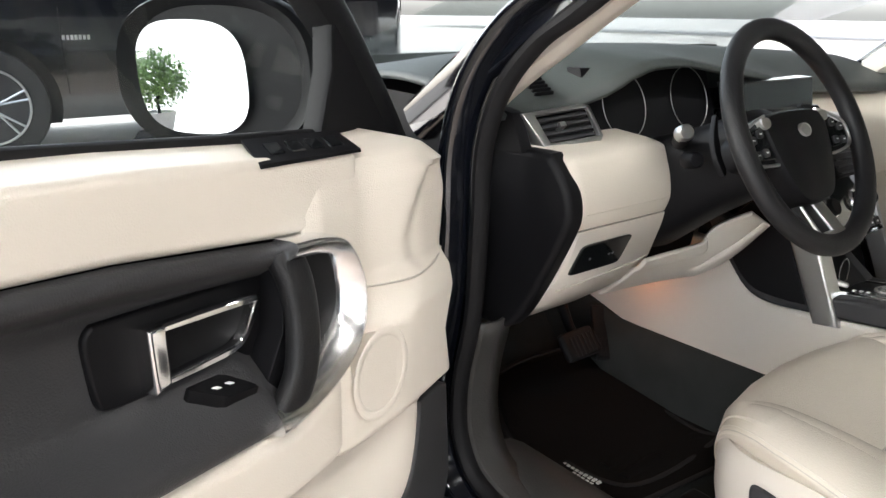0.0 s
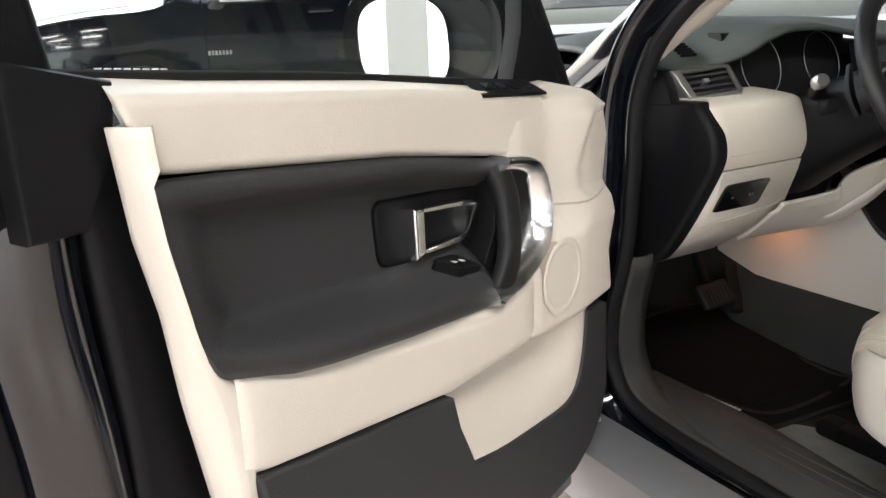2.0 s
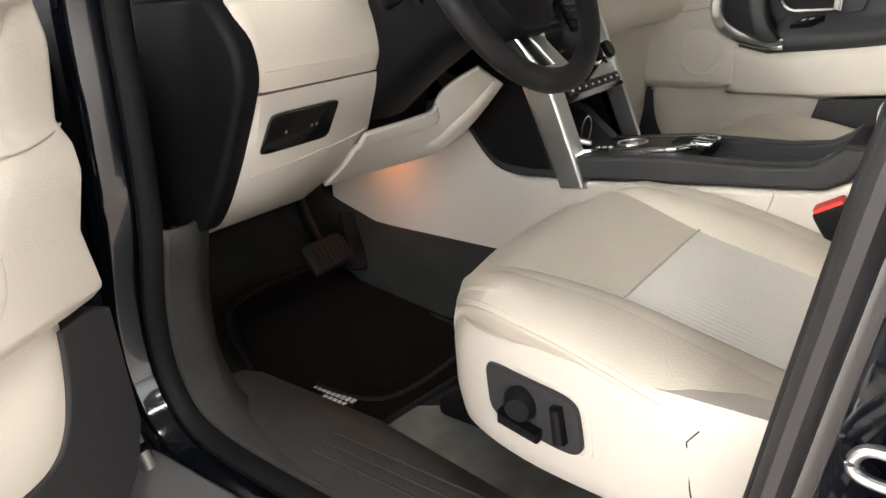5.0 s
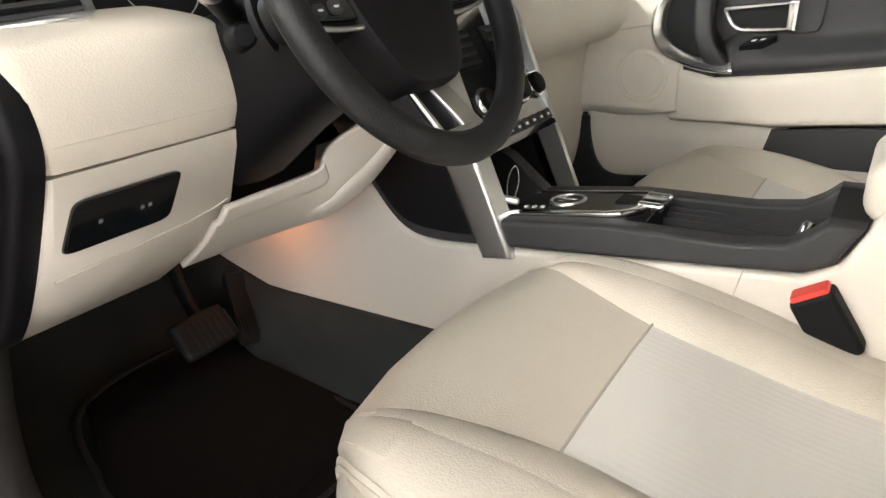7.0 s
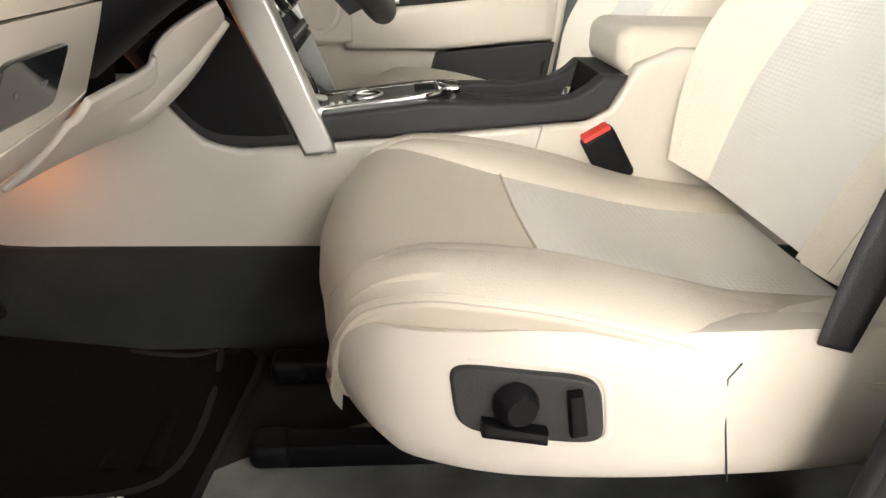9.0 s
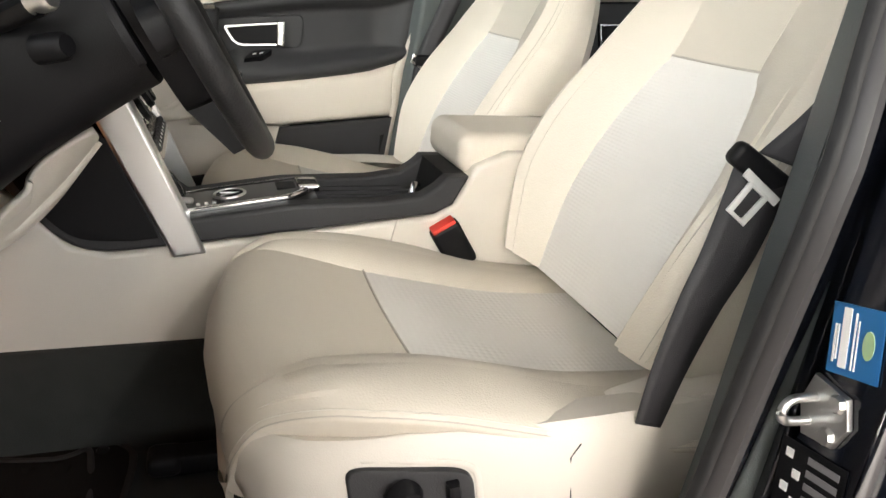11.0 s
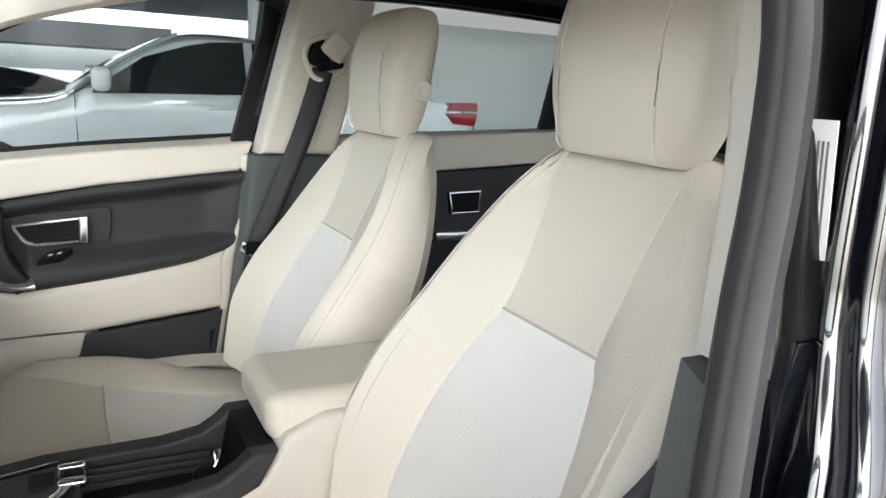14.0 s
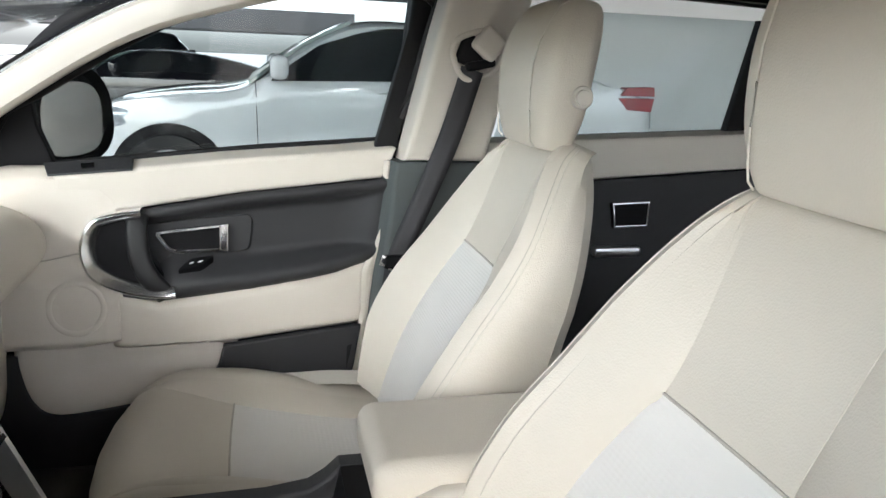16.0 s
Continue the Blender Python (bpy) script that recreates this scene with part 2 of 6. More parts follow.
def lathe(profile, centre, axis, n=24):
    """Profile rows (radius, along) turned about the axis."""
    a = Vector(axis).normalized()
    e1 = a.orthogonal().normalized()
    e2 = a.cross(e1)
    c = Vector(centre)
    rings = [[c + a * z + (e1 * math.cos(q) + e2 * math.sin(q)) * r for q in np.linspace(0, 2 * np.pi, n, endpoint=False)] for r, z in profile]
    return loft(rings)


def disc(name, profile, centre, axis, material, parent=None, label="", n=24):
    v, f = lathe(profile, centre, axis, n)
    return put(name, v, f, material, parent, label)


def grid(name, fn, na, nb, material, parent=None, label="", thick=0.0, a0=0.0, a1=1.0, b0=0.0, b1=1.0):
    """A surface fn(a, b) over a, b in 0 to 1, given some thickness."""
    pts = np.array([[fn(a, b) for b in np.linspace(b0, b1, nb)] for a in np.linspace(a0, a1, na)], float)
    verts = pts.reshape(-1, 3)
    faces = [(i * nb + j, i * nb + j + 1, (i + 1) * nb + j + 1, (i + 1) * nb + j) for i in range(na - 1) for j in range(nb - 1)]
    ob = put(name, verts, faces, material, parent, label)
    if thick:
        md = ob.modifiers.new("thick", "SOLIDIFY")
        md.thickness, md.offset = thick, -1
    return ob


def lerp(x, xs, ys):
    return float(np.interp(x, xs, ys))


# ---- unseen light panels added under the hall ceiling ----
WHITEWALL = mat("white wall paint", (0.8, 0.81, 0.8), 0.6, vary=0.03, big=1.0)
FILLGLOW = bpy.data.materials.new("lamp diffuser")
FILLGLOW.use_nodes = True
FILLGLOW.node_tree.nodes["Principled BSDF"].inputs["Emission Color"].default_value = (1, 0.97, 0.92, 1)
FILLGLOW.node_tree.nodes["Principled BSDF"].inputs["Emission Strength"].default_value = 9.0


# ---- showroom ----
def plain(name, c, s, material, label, category="structure", bev=0.0):
    return tagged(part(name, box(c, s, bev), material, None, "", False), label, category, kind="structure")


plain("ground", (0, 0, -0.16), (400, 400, 0.3), GROUNDM, "pale concrete yard outside the showroom", "ground")
plain("floor", (0, 0, -0.006), (22, 24, 0.012), TILE, "polished beige showroom floor", "floor")
# slab over the car is unseen; its edges are set to shape the skylight
plain("ceiling", (-1.8, -4.45, 3.5), (6.0, 15.1, 0.2), CEILM, "dark showroom ceiling, sized out of view to shade the car", "ceiling")
plain("ceiling_side", (15.6, -3.0, 3.5), (28.794, 18.0, 0.2), CEILM, "dark ceiling over the neighbouring bays", "ceiling")
plain("ceiling_far", (43.0, 28.0, 2.8), (6.0, 65.0, 1.1), CEILM, "dark soffit at the far end of the hall", "ceiling")
plain("fascia_far", (43.0, 28.0, 3.9), (6.0, 65.0, 1.09), WALLM, "pale grey band above the far soffit", "wall")
plain("wall_side", (9.6, -7.0, 1.95), (0.2, 10.4, 3.9), WALLM, "pale grey painted showroom wall", "wall")
plain("wall_rear", (4.5, -12.2, 1.95), (14, 0.2, 3.9), WALLM, "pale grey painted showroom rear wall", "wall")
plain("pillar_1", (9.2, -2.0, 1.95), (0.45, 0.42, 3.9), WHITEWALL, "white square showroom pillar", "pillar", 0.01)
# panels added overhead, out of view, to brighten the near cabin and dash
for n, y in enumerate((-8.0, -4.5, -1.0)):
    for x in (-2.8, -0.6):
        lamp = thing("ceiling_light", (x, y, 3.38), "white rectangular light panel added out of view to light the cabin", "ceiling light", "ceiling lights")
        part("housing", box((x, y, 3.375), (1.26, 0.36, 0.05), 0.01), WHITEP, lamp)
        part("diffuser", box((x, y, 3.347), (1.2, 0.30, 0.012), 0.004), FILLGLOW, lamp, "glowing white face of the added panel")

# ---- the parked car's shell ----
RING = spline([(0.42, 1.50), (0.62, 1.41), (0.805, 1.297), (0.885, 1.25), (0.95, 1.18), (0.985, 1.09), (0.99, 0.97), (1.0, 0.82), (1.03, 0.68), (1.02, 0.57),
               (0.945, 0.505), (0.70, 0.487), (0.45, 0.487), (0.32, 0.505), (0.265, 0.58), (0.242, 0.70), (0.215, 0.88), (0.187, 1.05), (0.150, 1.2), (0.120, 1.31), (0.108, 1.42), (0.15, 1.505), (0.28, 1.53)], 110, True)


FAR_RING = np.array([(y - max(0.0, z - 1.15) * 0.30 * lerp(y, [0.2, 0.4], [1, 0]), z) for y, z in RING])
back = lambda y, z: lerp(y, [0.2, 0.34], [1, 0]) * lerp(z, [1.05, 1.25, 1.43], [0.04, 0.0, -0.03])  # the rear edge of the opening lies further out


def ring_strip(name, section, material, parent, side=-1, label="", thick=0.006, i0=0, i1=110, ring=RING):
    """A strip round the door opening: section rows (outwards from the opening, x)."""
    k = len(ring)
    mid = ring.mean(0)
    rows = []
    for i in range(i0, i1 + (0 if i1 == k else 1)):
        t = ring[(i + 1) % k] - ring[(i - 1) % k]
        nrm = np.array([t[1], -t[0]]) / np.linalg.norm(t)
        if nrm @ (ring[i % k] - mid) < 0:
            nrm = -nrm
        rows.append([(-side * (x - back(*ring[i % k])), *(ring[i % k] + off * nrm)) for off, x in section])
    n = len(section)
    full = i0 == 0 and i1 == k
    verts = [p for r in rows for p in r]
    faces = [(i * n + j, i * n + j + 1, (i + 1) % len(rows) * n + j + 1, (i + 1) % len(rows) * n + j) for i in range(len(rows) if full else len(rows) - 1) for j in range(n - 1)]
    ob = put(name, verts, faces, material, parent, label)
    md = ob.modifiers.new("thick", "SOLIDIFY")
    md.thickness, md.offset = thick, 0
    return ob


car = thing("car", (0, 0, 0), "black car with ivory interior and open driver's door", "car")
body = fitted("body", "glossy black body shell with open doorway")
for side, ring in ((-1, RING), (1, FAR_RING)):
    ring_strip("door_frame", [(0.004, -0.742), (0.02, -0.752), (0.03, -0.78), (0.04, -0.80)], PAINT, body, side, i0=0, i1=62, ring=ring)
    ring_strip("pillar_return", [(0.0, -0.745), (0.03, -0.735), (0.07, -0.71), (0.11, -0.68)], PAINT, body, side, i0=60, i1=104, ring=ring)
    seal = [(side * (0.745 + back(y, z)), y, z) for y, z in ring]
    # same seal ring; the rear half's grazing sheen is put into a lighter colour
    tube("door_seal", seal[58:105], 0.026, 0.034, SEALSHEEN, body, "rubber door seal, rear half lightened for its sheen", up=(1, 0, 0))
    tube("door_seal", seal[104:] + seal[:59], 0.026, 0.034, RUBBER, body, "black rubber door seal", up=(1, 0, 0))
    ring_strip("opening_trim", [(0.0, -0.738), (-0.012, -0.728), (-0.016, -0.70), (-0.004, -0.66)], SILLP, body, side, i0=34, i1=62, ring=ring)
    ring_strip("opening_trim", [(-0.010, -0.750), (-0.0145, -0.743), (-0.0150, -0.737), (-0.010, -0.731)], STRIPD, body, side, i0=62, i1=103, thick=0.003, ring=ring)
# ---- doors ----
def door(name, P, label, handed):
    """A front door; P(u, n, z): u back from the hinge, n into the cabin, z up."""
    d = fitted(name, label)
    pl = lambda u, z, n: P(u, n, z)
    low = lambda u: 0.0 if handed < 0 else 0.022 + 0.07 * max(0, u - 0.5)  # the far door's lower panel sits lower
    core = [(0.0, 1.07), (0.01, 0.56), (0.09, 0.47), (0.85, 0.50), (0.88, 0.62), (0.875, 0.9), (0.885, 1.10), (0.87, 1.16), (0.5, 1.13)]
    part("inner_shell", prism(core, pl, (-0.15, -0.05), 0.012, 3), BLACKPL, d)
    skin = [(-0.04, 1.08), (-0.02, 0.52), (0.06, 0.44), (0.3, 0.41), (0.95, 0.43), (1.04, 0.60), (1.06, 0.9), (1.05, 1.12), (1.02, 1.17), (0.5, 1.13)]
    part("outer_skin", prism(skin, pl, (-0.155, -0.20), 0.02, 3), PAINT, d, "glossy black painted door skin")
    if handed < 0:
        part("lower_flange", prism([(0.10, 0.432), (0.32, 0.445), (0.86, 0.478), (0.88, 0.56), (0.10, 0.56)], pl, (-0.06, 0.010), 0.008, 3), PAINT, d, "glossy black lower door edge")
    # shut face at the back of the door
    edge = [(1.19, 0.885), (1.05, 0.895), (0.9, 0.885), (0.75, 0.88), (0.6, 0.87), (0.5, 0.84)]
    for nm, material, secs in (("shut_face", PAINT, [(-0.006, -0.062), (0.014, -0.066), (0.05, -0.085), (0.066, -0.10)]), ("shut_face_step", PAINT, [(0.088, -0.118), (0.10, -0.14), (0.125, -0.15), (0.17, -0.165)])):
        rows = [[P(u + du, n, z) for du, n in secs] for z, u in spline(edge, 24)]
        k = len(secs)
        o = put(nm, [p for r in rows for p in r], [(i * k + j, i * k + j + 1, i * k + k + j + 1, i * k + k + j) for i in range(23) for j in range(k - 1)], material, d)
        md = o.modifiers.new("thick", "SOLIDIFY")
        md.thickness = 0.006
    tube("door_seal", [P(u + 0.078, -0.098, z) for z, u in edge[:-1]] + [P(u, -0.06, z) for u, z in [(0.80, 0.485), (0.4, 0.47), (0.1, 0.47)]], 0.03, 0.034, RUBBER, d, "black rubber door seal", steps=40, power=2.6)
    part("latch_slot", prism([(0.885, 0.70), (0.94, 0.69), (0.94, 0.665), (0.885, 0.67)], lambda u, z, n: P(u, n - (u - 0.88) * 0.5, z), (-0.07, -0.05), 0.006), RUBBER, d, "black door latch opening")
    # cream panel: top strip, front column and lower band
    strip = [(0.19, 1.131), (0.26, 1.138), (0.5, 1.164), (0.75, 1.183), (0.874, 1.192), (0.864, 1.168), (0.842, 1.128), (0.777, 1.121), (0.545, 1.096), (0.34, 1.064), (0.26, 1.052), (0.19, 1.045)]
    part("trim_panel", prism(strip, lambda u, z, n: P(u - (0.034 if n < -0.04 and u > 0.83 else 0), n, z + (0.010 if n < -0.04 and z > 1.13 else 0)), (-0.076, -0.006), 0.010, 4), CREAM, d, "cream soft-touch trim")

    def column(a, b):
        zl = lerp(a, [0, 0.55, 1], [0.772, 0.778, 0.797])
        z = zl + b * (1.144 - zl)
        u0 = lerp(z, [0.77, 0.785, 0.805, 0.87, 0.92, 0.985, 1.06, 1.09, 1.125, 1.145], [0.055, 0.04, 0.034, 0.05, 0.03, 0.01, -0.008, -0.006, 0.03, 0.1])
        u = u0 + (0.303 - u0) * a
        low = lerp(z, [0.772, 0.785, 0.80, 0.93, 0.98, 1.05, 1.10, 1.125, 1.136, 1.145], [0.0, 0.036, 0.05, 0.05, 0.032, 0.03, 0.022, 0.0, -0.03, -0.06])
        back = lerp(z, [0.772, 0.785, 0.80, 0.88, 0.93, 1.0, 1.08, 1.125, 1.136, 1.145], [0.0, 0.028, 0.036, 0.034, 0.002, -0.002, -0.002, -0.010, -0.035, -0.06])
        t = min(1, max(0, (u - lerp(z, [0.92, 0.98], [0.15, 0.07])) / 0.13))
        t = t * t * (3 - 2 * t)
        edge = min(1, a / 0.06)
        n = low * (1 - t) + back * t - 0.03 * (1 - edge) ** 2 - 0.005 * max(0, (a - 0.9) / 0.1)
        # shallow scallop behind the front edge
        ue = lerp(z, [0.96, 0.98, 1.01, 1.045, 1.07, 1.092, 1.102], [0.12, 0.128, 0.133, 0.12, 0.102, 0.074, 0.03])
        sc = min(1, max(0, (ue - u) / 0.034))
        n -= 0.011 * sc * sc * (3 - 2 * sc) * lerp(z, [0.955, 0.975, 1.09, 1.104], [0, 1, 1, 0])
        return P(u, n, z)

    grid("trim_column", column, 60, 70, CREAM, d, "", thick=0.004)

    def band(a, b):
        u = 0.285 + a * 0.52
        zb = lerp(u, [0.28, 0.427, 0.5, 0.672, 0.80, 0.845], [0.797, 0.799, 0.797, 0.826, 0.846, 0.856]) - low(u)
        zt = lerp(u, [0.30, 0.375, 0.563, 0.739, 0.80, 0.83], [0.90, 0.874, 0.899, 0.926, 0.948, 0.98])
        n = lerp(u, [0.285, 0.303, 0.33, 0.4, 0.5, 0.7, 0.78, 0.805], [0.022, 0.030, 0.0315, 0.028, 0.02, 0.012, 0.0075, 0.001])
        n += lerp(b, [0, 0.04, 0.12, 0.85, 1], [-0.012, -0.003, 0, 0, -0.012])
        return P(u, n, zb + (zt - zb) * b)

    grid("trim_band", band, 40, 16, CREAM, d, "", thick=0.004)

    def rear_edge(a, b):
        """Rolled cream edge down the back of the door."""
        z = 1.168 - a * 0.648
        uo = lerp(z, [0.52, 0.6, 0.761, 0.82, 0.93, 1.012, 1.08, 1.168], [0.774, 0.786, 0.810, 0.821, 0.838, 0.846, 0.860, 0.868])
        ui = lerp(z, [0.52, 0.6, 0.753, 0.835, 0.86, 0.92, 0.945, 0.965, 1.0, 1.074, 1.124, 1.132, 1.168], [0.748, 0.758, 0.783, 0.797, 0.795, 0.795, 0.806, 0.822, 0.834, 0.848, 0.854, 0.843, 0.845])
        n = lerp(b, [0, 0.05, 0.14, 0.28, 0.45, 0.7, 1], [-0.030, -0.022, -0.013, -0.005, 0.001, 0.004, lerp(z, [0.80, 0.85, 0.93, 0.96], [0.0, 0.0055, 0.0055, -0.004])])
        return P(uo + (ui - uo) * b, n, z)

    grid("trim_edge", rear_edge, 60, 24, CREAM, d, "", thick=0.003)
    lip = [tuple(p) for p in spline([(0.460, 0.685), (0.39, 0.667), (0.30, 0.652), (0.20, 0.639), (0.155, 0.643), (0.130, 0.666), (0.116, 0.70), (0.108, 0.742), (0.106, 0.772)], 40)]
    zlip = lambda u: lerp(u, [0.116, 0.130, 0.155, 0.20, 0.30, 0.39, 0.46], [0.70, 0.666, 0.643, 0.639, 0.652, 0.667, 0.685])

    def pocket(a, b):
        u, z = 0.10 + 0.43 * a, 0.61 + 0.20 * b - (low(0.5) if a > 0.8 else 0)
        s1, s2 = min(1, max(0, 1 - (z - zlip(u)) / 0.09)), min(1, max(0, 1 - (u - 0.11) / 0.12))
        s1, s2 = s1 * s1 * (3 - 2 * s1), s2 * s2 * (3 - 2 * s2)
        return P(u, -0.012 + 0.036 * (s1 + s2 - s1 * s2), z)

    grid("pocket_back", pocket, 30, 20, CREAM, d, "cream map pocket lining", thick=0.004)
    dark = [(0.797, 0.845), (0.672, 0.824), (0.502, 0.795), (0.49, 0.75)] + lip + [(0.045, 0.772), (0.02, 0.76), (0.008, 0.60), (0.03, 0.545), (0.075, 0.51), (0.14, 0.49), (0.45, 0.50), (0.748, 0.52), (0.758, 0.60), (0.783, 0.753)]
    dark = [(u, z - low(u)) if z > 0.70 and u > 0.36 else (u, z) for u, z in dark]
    part("lower_trim", prism(dark, lambda u, z, n: P(u, n - max(0, u - 0.45) * 0.06 if n > 0 else n, z), (0.015, 0.033), 0.005, 3), CHARCOAL, d, "charcoal lower trim with map pocket")
    part("trim_backing", prism([(0.78, 0.76), (0.50, 0.72), (0.48, 0.60), (0.12, 0.575), (0.03, 0.60), (0.04, 0.545), (0.08, 0.515), (0.14, 0.495), (0.45, 0.505), (0.74, 0.525), (0.75, 0.60)], pl, (-0.05, 0.014), 0.004), BLACKPL, d)

    top = [(0.30, 1.056), (0.34, 1.062), (0.545, 1.096), (0.777, 1.121), (0.851, 1.127)]
    bot = [(0.30, 0.872), (0.375, 0.862), (0.563, 0.887), (0.739, 0.916), (0.79, 0.930), (0.81, 0.940), (0.825, 0.957), (0.835, 0.985), (0.846, 1.05), (0.857, 1.125)]

    def ins(u, z):
        """Height of the insert: rolled rims round a sunk field, armrest along the bottom."""
        dt = lerp(u, *zip(*top)) - z
        db = (z - lerp(u, [0.30, 0.375, 0.563, 0.739, 0.86], [0.872, 0.862, 0.887, 0.916, 0.95])) * lerp(u, [0.4, 0.85], [1.0, 1.25])
        dr = lerp(z, [0.95, 1.05, 1.128], [0.832, 0.846, 0.857]) - u
        mean = lambda x, e, xs, ys: (lerp(x - e, xs, ys) + 2 * lerp(x - e / 2, xs, ys) + 2 * lerp(x, xs, ys) + 2 * lerp(x + e / 2, xs, ys) + lerp(x + e, xs, ys)) / 8
        parts = (mean(dt, 0.008, [0.0, 0.006, 0.014, 0.024, 0.034, 0.046], [0.0, 0.007, 0.008, 0.002, -0.02, -0.034]),
                 mean(dr, 0.016, [0.0, 0.01, 0.022, 0.05, 0.095], [-0.003, 0.003, 0.0, -0.02, -0.034]),
                 mean(db, 0.008, [0.0, 0.006, 0.018, 0.036, 0.048, 0.058, 0.068, 0.085, 0.105, 0.118], [0.0, 0.012, 0.031, 0.034, *(a + (b - a) * lerp(u, [0.45, 0.57], [0, 1]) for a, b in ((0.031, 0.028), (0.025, 0.011), (0.015, -0.015), (-0.009, -0.035), (-0.029, -0.036))), -0.034]) - mean(u, 0.03, [0.70, 0.835], [0.0, 0.024]) - lerp(u, [0.345, 0.405], [0.04, 0]) * lerp(db, [0.036, 0.05], [0, 1]))
        h = 0.005 * math.log(sum(math.exp(v / 0.005) for v in parts)) - 0.003
        near = min(dt, z - lerp(u, *zip(*bot)))
        return h - 0.010 * max(0.0, 1 - near / 0.006) ** 2

    def ins_at(a, b):
        u = 0.31 + 0.547 * (1 - (1 - a) ** 1.5)
        zt, zb = lerp(u, *zip(*top)), lerp(u, *zip(*bot))
        z = zb + (zt - zb) * b
        return P(u, ins(u, z), z)

    grid("insert_panel", ins_at, 110, 56, CHARCOAL, d, "charcoal insert with moulded armrest", thick=0.004)
    bez = [tuple(p) for p in spline([(0.556, 1.047), (0.564, 1.041), (0.567, 1.028), (0.563, 0.985), (0.557, 0.971), (0.547, 0.967)], 18)] + [(0.45, 0.953), (0.35, 0.94), (0.33, 0.99), (0.33, 1.024), (0.45, 1.038)]
    part("handle_bezel", prism(bez, lambda u, z, n: P(u, n, z), (-0.06, -0.025), 0.004, 3), BLACKPL if handed < 0 else CHARCOAL, d, "dark handle recess")
    h = part("release_handle", prism([(0.505, 1.022), (0.503, 0.976), (0.414, 0.972), (0.396, 0.980), (0.378, 1.008), (0.378, 1.012)], pl, (-0.035, -0.022), 0.003), BLACKPL, d)
    fr = [P(u, -0.017, z) for u, z in [(0.510, 1.026), (0.45, 1.020), (0.376, 1.012), (0.376, 1.008), (0.394, 0.980), (0.404, 0.973), (0.418, 0.970), (0.46, 0.972), (0.508, 0.975)]]
    tube("handle_frame", fr, 0.009, 0.014, CHROME, h, "chrome handle frame", up=P(0, 1, 0) - P(0, 0, 0), closed=True, power=3.5)
    part("lever", prism([(0.519, 1.031), (0.499, 1.029), (0.498, 0.973), (0.517, 0.970)], pl, (-0.032, -0.006), 0.004, 3), CHROME, h)
    mid = np.array((0.40, 0.978))
    path = spline([(0.352, 1.059), (0.30, 1.054), (0.262, 1.043), (0.239, 1.015), (0.233, 0.98), (0.243, 0.943), (0.272, 0.915), (0.322, 0.899), (0.375, 0.894), (0.412, 0.897)], 48)
    rings = []
    for i, (u, z) in enumerate(path):
        tg = path[min(i + 1, 47)] - path[max(i - 1, 0)]
        inn = np.array((-tg[1], tg[0])) / np.linalg.norm(tg)
        inn = inn if inn @ (mid - path[i]) > 0 else -inn
        w = lerp(i, [0, 10, 16, 32, 40, 47], [0.010, 0.0115, 0.015, 0.015, 0.013, 0.012])
        u, z = (u, z) + inn * lerp(i, [0, 10, 16, 32, 40, 47], [0.001, 0.006, 0.014, 0.014, 0.006, 0.0])
        n0 = lerp(z, [0.89, 0.91, 0.95, 1.03, 1.06], [0.034, 0.032, 0.026, 0.016, 0.014])
        slope = lerp(i, [0, 8, 16, 34, 42, 47], [0.0, 0.004, 0.014, 0.014, 0.006, 0.0])
        rings.append([P(float(u + inn[0] * o * w), n0 + dn, float(z + inn[1] * o * w)) for o, dn in [(-1, -0.02), (-1, 0.0), (-0.92, 0.006), (-0.75, 0.0095), (-0.45, 0.011), (-0.1, 0.010 - 0.25 * slope), (0.3, 0.0075 - 0.5 * slope), (0.7, 0.004 - 0.8 * slope), (1, -slope), (1, -0.03)]])
    v, f = loft(rings)
    put("pull_surround", v, f, SATCHROME, d, "bright chrome pull surround")
    part("pull_pocket", prism([(0.35, 1.05), (0.275, 1.035), (0.252, 0.985), (0.264, 0.938), (0.305, 0.912), (0.40, 0.908), (0.36, 0.97)], pl, (-0.05, 0.006), 0.003), BLACKPL, d, "black pull pocket")
    tube("grip", [P(u, n, z) for u, n, z in [(0.344, -0.004, 1.054), (0.340, 0.010, 1.02), (0.345, 0.020, 0.97), (0.360, 0.026, 0.93), (0.384, 0.026, 0.900), (0.392, 0.022, 0.888)]], 0.042, 0.024, GREYDARK, d, "dark leather pull grip", up=P(0, 1, 0) - P(0, 0, 0), steps=20, power=3.4, n=18)
    q4 = [Vector(c) for c in ((0.490, -0.006, 0.962), (0.462, 0.018, 0.946), (0.414, 0.018, 0.936), (0.440, -0.008, 0.955))]
    lk = lambda a, b, h: P(*((q4[0] * (1 - a) + q4[3] * a) * (1 - b) + (q4[1] * (1 - a) + q4[2] * a) * b + Vector((0, 0.4 * h, h))))
    b = part("lock_switch", prism([(0.08, 0), (0.92, 0), (1, 0.15), (1, 0.85), (0.92, 1), (0.08, 1), (0, 0.85), (0, 0.15)], lk, (-0.02, 0.003), 0.001), BLACKPL, d, "black door lock switch")
    for k in (0.25, 0.6):
        part("mark", prism([(k, 0.42), (k + 0.14, 0.42), (k + 0.14, 0.56), (k, 0.56)], lk, (0.002, 0.0036), 0), WHITEINK, b)
    sp = [(0.225 + 0.05 * math.cos(q), 0.872 + 0.053 * math.sin(q)) for q in np.linspace(0, 2 * np.pi, 40, endpoint=False)]
    dome = lambda u: lerp(u, [0.14, 0.21, 0.29], [0.050, 0.044, 0.036])
